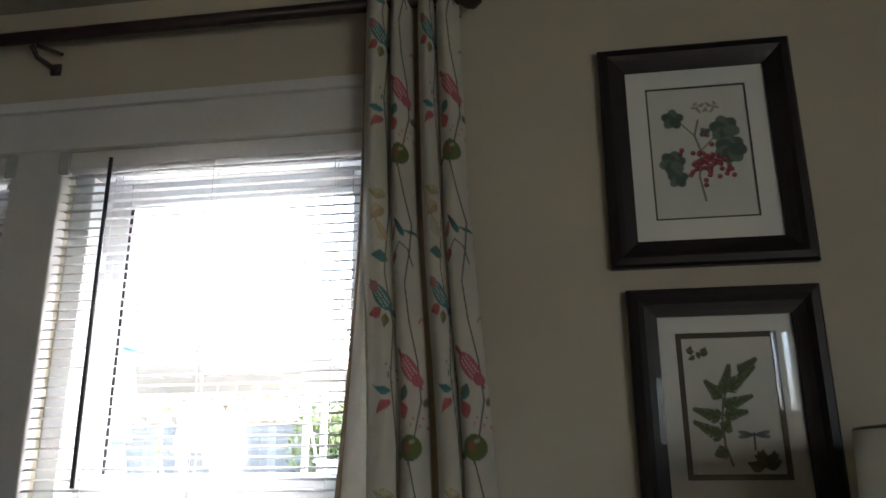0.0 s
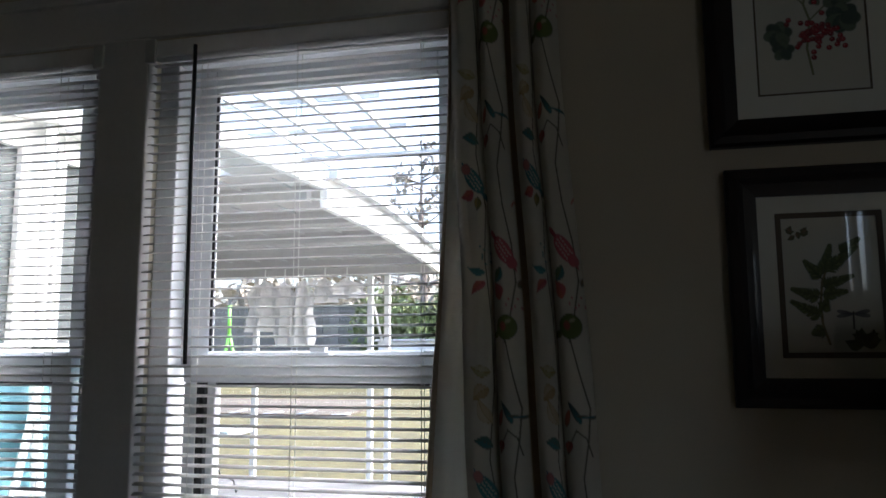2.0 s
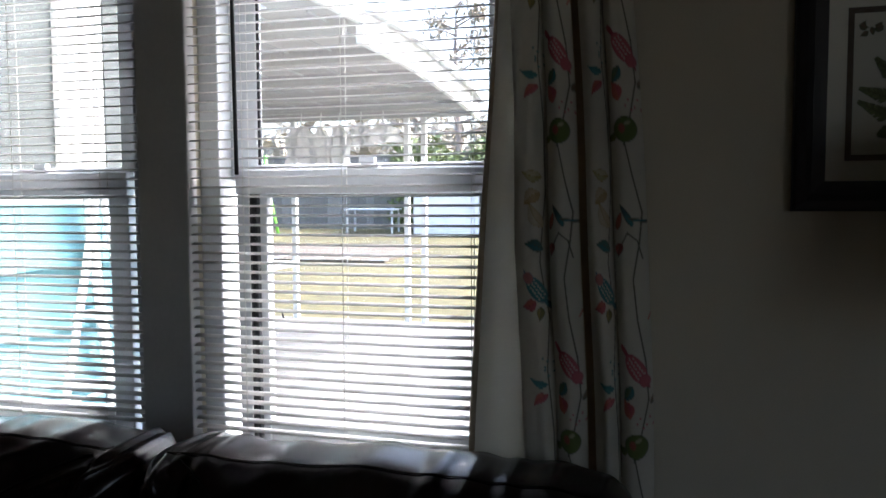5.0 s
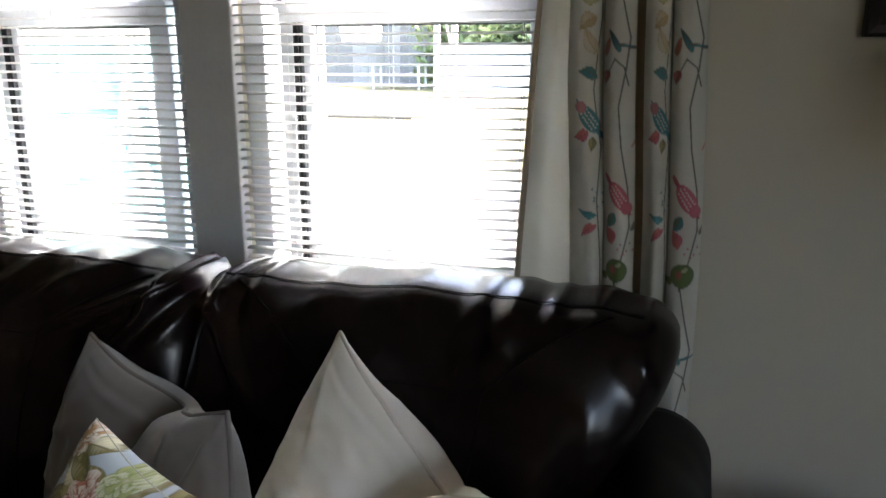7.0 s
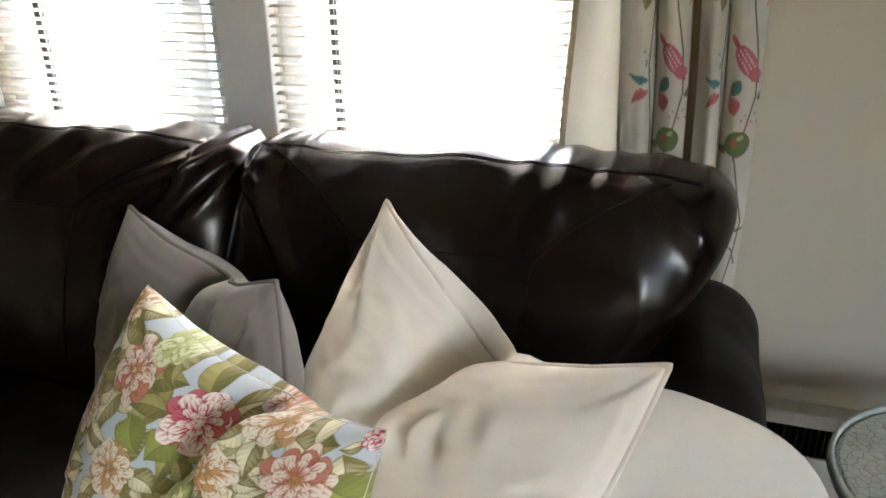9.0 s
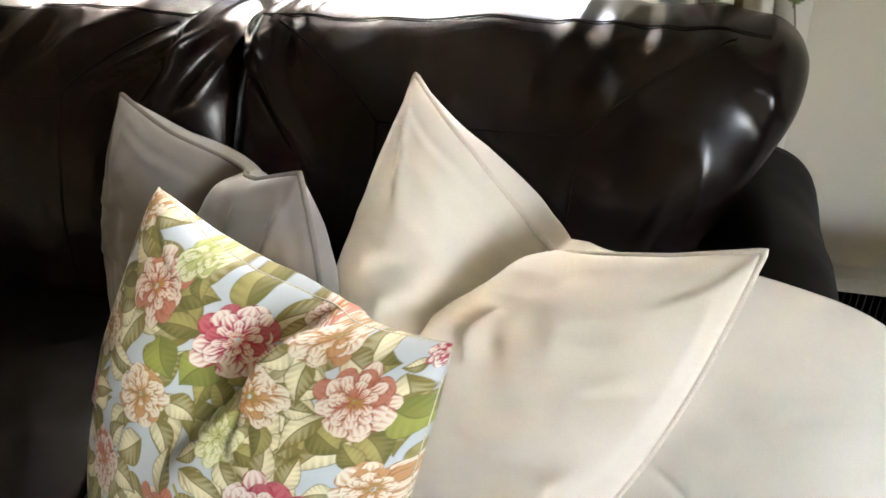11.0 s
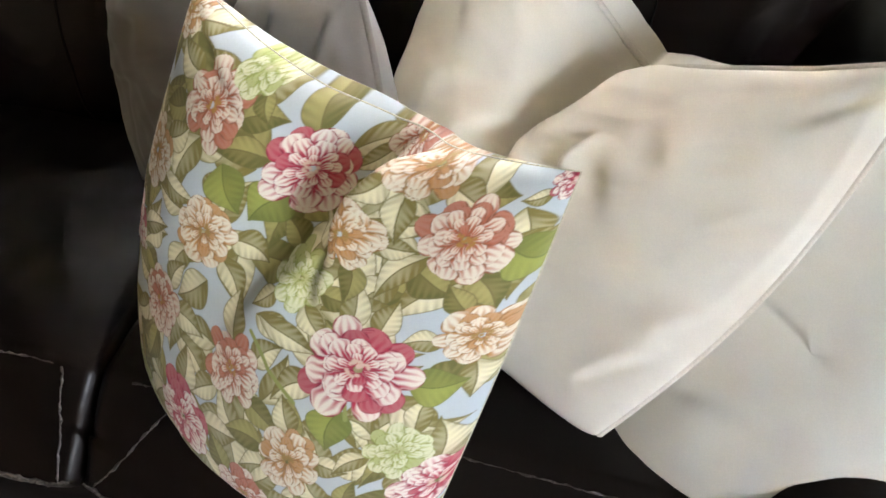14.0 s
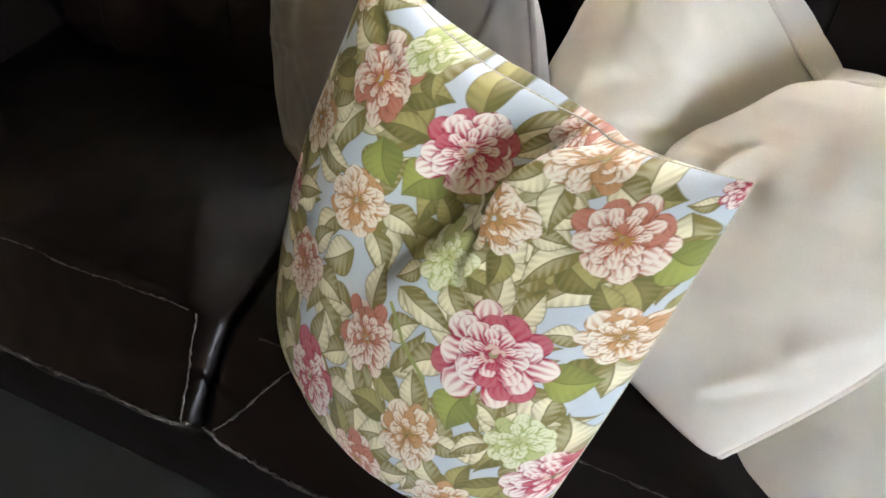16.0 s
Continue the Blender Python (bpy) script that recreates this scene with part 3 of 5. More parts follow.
            c.leaf(x + 0.034, z0 + 0.08, 0.03, 0.008, 60, (0.1, 0.16, 0.12), (0.3, 0.2, 0.15), stem, 5)
            c.line([(x + 0.034, z0 + 0.25), (x + 0.05, z0 + 0.28), (x + 0.042, z0 + 0.31)], 0.0013, coral)
    return c.c


def make_curtain():
    root = thing("curtain", (-0.27, 1.5, FLOOR), "cream linen curtain printed with birds, fruit and vines", "curtain")
    ns, nz = 230, 760
    s, z = np.meshgrid(np.linspace(0, 1, ns), np.linspace(FLOOR + 0.02, 2.64, nz), indexing="ij")
    flare = smooth(2.6, 0.3, z)
    left, right = -0.427 + 0.05 * flare + 0.008 * vnoise(z * 3, z * 0, 3), -0.212 + 0.095 * smooth(2.65, 0.8, z) + 0.006 * vnoise(z * 2.5, z * 0, 5)
    width = 0.045 * np.sin(2 * np.pi * s * 2) / (2 * np.pi)
    x = left + (right - left) * (s + width)
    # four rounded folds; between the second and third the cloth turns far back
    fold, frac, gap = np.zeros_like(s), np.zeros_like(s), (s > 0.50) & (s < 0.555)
    for k, (a, b) in enumerate(((0, 0.27), (0.27, 0.50), (0.555, 0.755), (0.755, 1.0))):
        here = (s >= a) & (s <= b)
        fold[here], frac[here] = k, (s[here] - a) / (b - a)
    lobe = np.where(gap, 0.0, np.clip(np.sin(np.pi * frac), 0, 1) ** 0.5)
    deep = 0.050 + 0.012 * vnoise(s * 9, z * 2.2, 7)
    y = 1.552 - deep * lobe - 0.006 * fbm(s * 6, z * 4, 9) * flare + 0.012 * gap
    cols = curtain_print(fold * 0.11 + 0.055 + (frac - 0.5) * 0.080, z, s)
    # shade of the turn-under, along with its brown edging, put into the cloth colour
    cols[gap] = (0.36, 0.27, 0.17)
    p = np.stack([x, y, z], -1)
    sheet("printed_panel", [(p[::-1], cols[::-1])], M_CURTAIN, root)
    # lining, which shows past the leading edge and flares out lower down
    v, zz = np.meshgrid(np.linspace(0, 1, 14), np.linspace(FLOOR + 0.02, 2.6, 80), indexing="ij")
    edge = -0.425 - 0.062 * smooth(2.2, 0.95, zz) - 0.01 * smooth(1.2, 0.8, zz)
    x2 = edge + v * (-0.33 - edge)
    y2 = 1.545 + 0.01 * np.sin(v * 5 + zz * 2) - 0.012 * np.sin(np.pi * np.clip(v * 2, 0, 1))
    sheet("lining", [(np.stack([x2, y2, zz], -1)[::-1], None)], M_LINING, root, "plain cream lining at the leading edge")
    hem = tube(bmesh.new(), [(-0.427 - 0.062 * float(smooth(2.2, 0.95, np.array(q))) - 0.01 * float(smooth(1.2, 0.8, np.array(q))), 1.546, q) for q in np.linspace(FLOOR + 0.02, 2.58, 40)], 0.0065, 6)
    part("lining_hem", hem, M_HEM, root, "tan folded edge of the lining", smooth=True)


make_curtain()


# ---- framed pictures ----
def painted_panel(x0, x1, z0, z1, y, paint, parent, label, step=0.0012):
    nx, nz = int((x1 - x0) / step), int((z1 - z0) / step)
    x, z = np.meshgrid(np.linspace(0, x1 - x0, nx), np.linspace(0, z1 - z0, nz), indexing="ij")
    c = Canvas(x, z, (0.60, 0.57, 0.47))
    paint(c, x1 - x0, z1 - z0)
    p = np.stack([x + x0, np.full_like(x, y), z + z0], -1)
    return sheet("print_sheet", [(p[::-1], c.c[::-1])], M_PAPER, parent, label)


def currants(c, w, h):
    leafd, leafl, rib = (0.07, 0.10, 0.07), (0.14, 0.17, 0.11), (0.05, 0.07, 0.05)
    c.line([(0.5 * w, 0.12 * h), (0.46 * w, 0.3 * h), (0.5 * w, 0.5 * h), (0.45 * w, 0.62 * h), (0.5 * w, 0.74 * h)], 0.0022, (0.2, 0.2, 0.1))
    c.line([(0.5 * w, 0.5 * h), (0.68 * w, 0.62 * h)], 0.0015, (0.2, 0.2, 0.1))
    c.line([(0.45 * w, 0.62 * h), (0.3 * w, 0.74 * h)], 0.0015, (0.2, 0.2, 0.1))
    for cx, cy, r, n in ((0.76, 0.66, 0.16, 6), (0.8, 0.5, 0.17, 7), (0.24, 0.76, 0.12, 5), (0.2, 0.42, 0.14, 6), (0.24, 0.3, 0.11, 5), (0.56, 0.64, 0.06, 4)):
        for k in range(n):
            a = 6.283 * k / n + cx
            c.blob(cx * w + 0.42 * r * w * math.cos(a), cy * h + 0.42 * r * w * math.sin(a), 0.52 * r * w, 0.40 * r * w, math.degrees(a), leafl if k % 2 else leafd, 0.002, rib)
    rng = random.Random(4)
    for k in range(58):
        x, z = (0.55 + rng.gauss(0, 0.13)) * w, (0.40 + rng.gauss(0, 0.065)) * h
        c.blob(x, z, 0.0046, 0.0046, 0, (0.34, 0.03, 0.04) if k % 3 else (0.2, 0.02, 0.03), 0.0008, (0.12, 0.01, 0.02))
        c.blob(x - 0.001, z + 0.0015, 0.0013, 0.0013, 0, (0.6, 0.25, 0.2), 0.0006)
    for k in range(14):
        c.blob((0.47 + 0.018 * k) * w, (0.84 + 0.03 * math.sin(k * 1.7)) * h, 0.006, 0.003, 40 * k, (0.3, 0.25, 0.16))


def fern(c, w, h):
    dark, light, rib = (0.10, 0.12, 0.05), (0.24, 0.25, 0.10), (0.06, 0.08, 0.03)
    stem = [(0.44 * w, 0.06 * h), (0.38 * w, 0.2 * h), (0.37 * w, 0.36 * h), (0.40 * w, 0.52 * h), (0.47 * w, 0.64 * h)]
    c.line(stem, 0.0022, (0.2, 0.16, 0.08))
    rng = random.Random(8)
    for bx, bz, ang, ll, n in ((0.44, 0.6, 38, 0.42, 11), (0.42, 0.58, 75, 0.32, 9), (0.40, 0.54, 130, 0.26, 8), (0.39, 0.48, 20, 0.34, 9), (0.37, 0.4, 160, 0.3, 8), (0.38, 0.42, 8, 0.26, 7),
                               (0.37, 0.26, 150, 0.34, 9), (0.40, 0.17, 200, 0.13, 4), (0.6, 0.72, 40, 0.26, 8), (0.37, 0.3, 60, 0.12, 4)):
        dx, dz = math.cos(math.radians(ang)), math.sin(math.radians(ang))
        L = ll * w
        c.line([(bx * w, bz * h), (bx * w + dx * L, bz * h + dz * L)], 0.0012, rib)
        for k in range(int(1.5 * n)):
            q = (k + 1) / int(1.5 * n)
            for side in (-1, 1):
                c.leaf(bx * w + dx * L * q, bz * h + dz * L * q, (1.05 - q * 0.75) * 0.019, 0.0034, ang + side * (62 - 25 * q), dark, light, rib, rng.uniform(0, 6))
    x, z = 0.7 * w, 0.27 * h
    c.line([(x, z + 0.006), (x - 0.001, z - 0.026)], 0.0016, (0.07, 0.06, 0.06))
    for a in (12, -8, 168, 188):
        c.petal(x, z + 0.002, 0.03, 0.006, a, (0.12, 0.12, 0.13), (0.22, 0.21, 0.2), (0.06, 0.06, 0.07), 0.3)
    for k in range(7):
        c.leaf((0.78 + 0.02 * (k % 3)) * w, 0.05 * h, 0.034, 0.011, 20 + 24 * k, (0.09, 0.08, 0.05), (0.16, 0.14, 0.08), rib, k)
    for k in range(9):
        c.leaf((0.05 + 0.03 * k) * w, (0.9 - 0.01 * (k % 4)) * h, 0.016, 0.005, 70 * k, (0.1, 0.1, 0.06), (0.2, 0.12, 0.08), rib, k)


def picture(x0, x1, z0, z1, border, line_w, paint, label, plabel):
    yw = WALL
    root = thing("framed_picture", ((x0 + x1) / 2, yw, z0), label, "picture", "botanical pictures on the wall")
    f = 0.057
    bm = bmesh.new()
    prof = [(0, 0.002), (0, 0.02), (0.006, 0.027), (0.02, 0.029), (0.032, 0.023), (0.045, 0.019), (f, 0.016), (f, 0.004)]
    rings = [[bm.verts.new(q) for q in ((x0 + d, yw - h, z0 + d), (x1 - d, yw - h, z0 + d), (x1 - d, yw - h, z1 - d), (x0 + d, yw - h, z1 - d))] for d, h in prof]
    for a, b in zip(rings, rings[1:]):
        for k in range(4):
            bm.faces.new((a[k], a[(k + 1) % 4], b[(k + 1) % 4], b[k]))
    part("frame", bm, M_FRAME, root)
    a, b, c, d = x0 + f, x1 - f, z0 + f, z1 - f
    px0, px1, pz0, pz1 = a + border, b - border, c + border * 1.12, d - border
    part("mat_board", boxes((a - 0.003, px0, yw - 0.0075, yw - 0.004, c - 0.003, d + 0.003), (px1, b + 0.003, yw - 0.0075, yw - 0.004, c - 0.003, d + 0.003),
         (px0, px1, yw - 0.0075, yw - 0.004, c - 0.003, pz0), (px0, px1, yw - 0.0075, yw - 0.004, pz1, d + 0.003)), M_MAT, root)
    g = line_w
    part("mat_bevel", boxes((px0, px0 + g, yw - 0.0068, yw - 0.004, pz0, pz1), (px1 - g, px1, yw - 0.0068, yw - 0.004, pz0, pz1),
         (px0 + g, px1 - g, yw - 0.0068, yw - 0.004, pz0, pz0 + g), (px0 + g, px1 - g, yw - 0.0068, yw - 0.004, pz1 - g, pz1)), M_MATDARK, root, "dark brown inner mat edge")
    painted_panel(px0 + g, px1 - g, pz0 + g, pz1 - g, yw - 0.0055, paint, root, plabel)
    part("glass", boxes((a - 0.002, b + 0.002, yw - 0.0135, yw - 0.0115, c - 0.002, d + 0.002)), M_PICGLASS, root).visible_shadow = False


picture(0.103, 0.514, 1.933, 2.444, 0.042, 0.004, currants, "dark wooden frame with a red currant botanical print", "botanical print of red currants and leaves")
picture(0.127, 0.503, 1.415, 1.886, 0.034, 0.011, fern, "dark wooden frame with a green fern botanical print", "botanical print of fern fronds and a dragonfly")


# ---- sofa ----
# pulled folds of the back cushions: place across, height, slant, width, length, swell
PLEATS = (((0.90, 0.91, 2.2, 0.022, 0.05, 0.012), (0.80, 0.90, 2.6, 0.032, 0.06, 0.012), (0.68, 0.92, 2.0, 0.04, 0.06, 0.010), (0.55, 0.93, 1.2, 0.05, 0.06, 0.008),
           (0.40, 0.95, 0.5, 0.04, 0.06, 0.007), (0.95, 0.86, 1.0, 0.03, 0.08, 0.012), (0.25, 0.94, -0.4, 0.04, 0.06, 0.007)),
          ((0.10, 0.93, 0.6, 0.022, 0.07, 0.013), (0.17, 0.95, -0.3, 0.03, 0.06, 0.012), (0.29, 0.93, 0.8, 0.06, 0.07, 0.010), (0.42, 0.97, 0.3, 0.05, 0.05, 0.006),
           (0.51, 0.97, -0.2, 0.06, 0.05, 0.008), (0.63, 0.95, 0.5, 0.025, 0.06, 0.009), (0.70, 0.945, 0.4, 0.035, 0.07, 0.011), (0.77, 0.95, 0.2, 0.02, 0.05, 0.006),
           (0.93, 0.90, -1.2, 0.04, 0.09, 0.012), (0.84, 0.84, -1.5, 0.08, 0.10, 0.010)))


def cushion_back(x0, x1, seed):
    """Points of a plump back cushion: profile round from the rear, over the top, down the front."""
    nu, ns = 170, 150
    u, a = np.meshgrid(np.linspace(0, 1, nu), np.linspace(0, 2 * np.pi, ns, endpoint=False), indexing="ij")
    e = np.abs(2 * u - 1)
    end = np.clip(1 - e ** 14, 0, 1) ** 0.5
    round_end = np.clip(1 - e ** 7, 0, 1) ** 0.5
    ca, sa = np.cos(a), np.sin(a)
    py = np.sign(ca) * np.abs(ca) ** 0.62
    pz = np.sign(sa) * np.abs(sa) ** 0.55
    cyc, czc = 1.215, 0.705
    hy, hz = 0.145, 0.265
    crown = 1 - 0.05 * e ** 4
    y = cyc + hy * py * (0.35 + 0.65 * np.where(ca < 0, round_end, end)) + 0.09 * (pz - 0.2) * 0.9
    z = czc + hz * pz * (0.74 + 0.26 * end) * crown
    x = x0 + (x1 - x0) * u
    # belly at the front, creases and pulled folds
    front = np.clip(-ca, 0, 1)
    top = np.clip(sa, 0, 1)
    y = y - 0.035 * front * np.sin(np.pi * u) * np.clip(1 - (z - 0.62) ** 2 * 9, 0, 1)
    wr = np.zeros_like(u)
    rng = random.Random(seed)
    for uc, zc, slant, w, zl, amp in PLEATS[x1 > -0.5]:
        d = (u - uc - slant * (z - zc)) / w
        wr += 1.15 * amp * np.exp(-d * d) * np.exp(-((z - zc) / zl) ** 2)
    for k in range(10):
        uc, slant, w, amp = rng.random(), rng.uniform(-0.9, 0.9), rng.uniform(0.012, 0.03), rng.uniform(0.0015, 0.004)
        zc, zl = rng.uniform(0.75, 1.0), rng.uniform(0.05, 0.12)
        d = (u - uc - slant * (z - zc)) / w
        wr += amp * np.exp(-d * d) * np.exp(-((z - zc) / zl) ** 2)
    ends = ((0.03, 1.1), (0.08, 0.7)) if x1 > -0.5 else ((0.97, -1.1), (0.93, -0.6))
    for uc, sl in ends:
        d = (u - uc - sl * (0.95 - z)) / 0.018
        wr += 0.017 * np.exp(-d * d) * smooth(0.70, 0.95, z)
    x = x - 0.17 * smooth(0.92, 0.55, z) * (u ** 5 if x1 > -0.5 else -(1 - u) ** 5)
    wr += 0.010 * fbm(u * 6 + seed, z * 6, seed, 2) + 0.0018 * fbm(u * 18 + seed, z * 9, seed + 4, 2)
    y = y - wr * np.where(ca < 0.3, 1, 0.3)
    z = z + wr * top * 0.9
    return np.stack([x, y, z], -1)


def on_front(p, u, v):
    """A point of the cushion's skin: u across, v the angle round the profile."""
    nu, ns = p.shape[:2]
    a, b = u * (nu - 1), v / (2 * math.pi) * ns
    i, j = min(int(a), nu - 2), int(b)
    a, b = a - i, b - j
    q = (p[i, j % ns] * (1 - a) + p[i + 1, j % ns] * a) * (1 - b) + (p[i, (j + 1) % ns] * (1 - a) + p[i + 1, (j + 1) % ns] * a) * b
    return Vector(q)


def seam(parent, name, pts, r, material, worn=0.0):
    """A sewn line; a worn one swells and thins, and wanders a little."""
    rng = random.Random(len(pts) + int(pts[0].x * 1000))
    rs = [r * (1 - worn * rng.random()) for q in pts]
    pts = [q + 0.5 * worn * r * Vector((rng.uniform(-1, 1), rng.uniform(-1, 1), rng.uniform(-1, 0.4))) for q in pts]
    part(name, tube(bmesh.new(), pts, rs, 6), material, parent, smooth=True)


def make_sofa():
    root = thing("sofa", (-1.07, 0.95, FLOOR), "dark brown leather two-cushion sofa, creased and worn", "sofa")
    # frame: back board, base, feet
    bm = boxes((-1.95, -0.24, 1.30, 1.43, FLOOR + 0.08, 0.70), bevel=0.03)
    part("back_frame", bm, M_LEATHER2, root, smooth=True)
    part("base", boxes((-2.1, -0.10, 0.432, 1.32, FLOOR + 0.03, 0.335), bevel=0.015), M_LEATHER2, root, smooth=True)
    for fx in (-2.0, -0.14):
        for fy in (0.55, 1.36):
            part("foot", boxes((fx - 0.03, fx + 0.03, fy - 0.03, fy + 0.03, FLOOR, FLOOR + 0.062), bevel=0.006), M_METALDARK, root)
    # back cushions
    for x0, x1, seed in ((-1.985, -1.055, 3), (-1.075, -0.148, 8)):
        p = cushion_back(x0, x1, seed)
        cap0, cap1 = p[:1].mean(1, keepdims=True), p[-1:].mean(1, keepdims=True)
        full = np.concatenate([np.repeat(cap0, p.shape[1], 1), p, np.repeat(cap1, p.shape[1], 1)], 0)
        cush = sheet("back_cushion", [(full, None)], M_LEATHER, root, wrap=True)
        pi = math.pi
        # top seam along the rear of the crown, front Y seams
        lift = Vector((0, -0.0015, 0.0015))
        seam(cush, "seam", [on_front(p, q, 0.585 * pi) + lift for q in np.linspace(0.05, 0.93, 60)], 0.0013, M_SEAMDARK)
        for side in (0, 1):
            f = (lambda q: 1 - q) if side else (lambda q: q)
            seam(cush, "seam", [on_front(p, f(q), 0.60 * pi + (q - 0.10) / 0.23 * 0.30 * pi) + lift for q in np.linspace(0.12, 0.33, 26)], 0.0013, M_SEAMDARK)
            seam(cush, "seam", [on_front(p, f(0.33), b * pi) + lift for b in np.linspace(0.90, 1.25, 26)], 0.0012, M_SEAMDARK)
        seam(cush, "seam", [on_front(p, q, 0.90 * pi) + lift for q in np.linspace(0.33, 0.67, 40)], 0.0012, M_SEAMDARK)
    # seat cushions: flat top, sloping front panel between two worn welts
    for x0, x1, seed in ((-1.92, -1.083, 1), (-1.067, -0.235, 5)):
        nu, ns = 90, 90
        u, s = np.meshgrid(np.linspace(0, 1, nu), np.linspace(0, 1, ns), indexing="ij")
        # profile from the rear top to the front top, down the panel, under
        ky = np.interp(s, [0, 0.45, 0.62, 0.70, 0.84, 0.90, 1.0], [1.20, 0.72, 0.545, 0.50, 0.425, 0.43, 0.52])
        kz = np.interp(s, [0, 0.45, 0.62, 0.70, 0.84, 0.90, 1.0], [0.462, 0.472, 0.462, 0.43, 0.352, 0.325, 0.312])
        e = np.abs(2 * u - 1)
        pinch = np.clip(e ** 14, 0, 1)
        z = kz + 0.012 * (1 - e ** 2) * (s < 0.62) - 0.014 * pinch * (s < 0.75) + 0.004 * fbm(u * 7, s * 9, seed, 3)
        y = ky + 0.012 * pinch * smooth(0.5, 0.84, s) - 0.004 * fbm(u * 9 + 3, s * 12, seed + 9, 3) * smooth(0.5, 0.7, s)
        x = x0 + (x1 - x0) * (0.5 + (u - 0.5) * (1 - 0.006 * smooth(0.6, 1, s)))
        p = np.stack([x, y, z], -1)
        side0, side1 = p[:1].copy(), p[-1:].copy()
        side0[..., 2] = side1[..., 2] = 0.32
        side0[..., 1] = np.maximum(side0[..., 1], 0.47)
        side1[..., 1] = np.maximum(side1[..., 1], 0.47)
        full = np.concatenate([side0, p, side1], 0)
        cush = sheet("seat_cushion", [(full, None)], M_SEAT, root)
        at = lambda q, t: Vector([np.interp(q * (nu - 1), np.arange(nu), [np.interp(t * (ns - 1), np.arange(ns), row) for row in p[:, :, k]]) for k in range(3)]) + Vector((0, -0.0015, 0.001))
        seam(cush, "welt", [at(q, 0.84) for q in np.linspace(0, 1, 130)], 0.0042, M_STITCH, 0.85)
        seam(cush, "welt", [at(q, 0.63) for q in np.linspace(0.06, 0.94, 120)], 0.0019, M_STITCH, 0.95)
        for q0, q1 in ((0.015, 0.15), (0.985, 0.955)):
            seam(cush, "welt", [at(q0 + (q1 - q0) * k, 0.84 - 0.21 * k) for k in np.linspace(0, 1, 30)], 0.0024, M_STITCH, 0.9)
    # arms: rolled top, upright panel
    for ax, w in ((-0.180, 1), (-1.975, -1)):
        na, ny = 60, 50
        t, yy = np.meshgrid(np.linspace(0, 1, na), np.linspace(0.40, 1.40, ny), indexing="ij")
        ang = np.pi * (1.12 - 1.24 * t)
        rise = np.interp(yy, [0.4, 0.6, 0.8, 1.05, 1.3], [0.50, 0.59, 0.68, 0.722, 0.715])
        px = ax + w * 0.105 * np.sign(np.cos(ang)) * np.abs(np.cos(ang)) ** 1.1
        pz = rise - 0.115 + 0.115 * np.sin(ang)
        low = np.concatenate([np.stack([px[:1] * 0 + ax - w * 0.085, yy[:1], yy[:1] * 0 + FLOOR + 0.07], -1), np.stack([px, yy, pz], -1), np.stack([px[-1:] * 0 + ax + w * 0.085, yy[-1:], yy[-1:] * 0 + FLOOR + 0.07], -1)], 0)
        low[..., 0] += 0.004 * fbm(low[..., 1] * 9, low[..., 2] * 9, 4)
        mid = low.mean(0, keepdims=True)
        capf, capb = low[:, :1], low[:, -1:]
        body = np.concatenate([np.repeat(capf.mean(0, keepdims=True), low.shape[0], 0), low, np.repeat(capb.mean(0, keepdims=True), low.shape[0], 0)], 1)
        sheet("arm", [(body, None)], M_LEATHER2, root, "rolled arm in matte brown leather")


make_sofa()


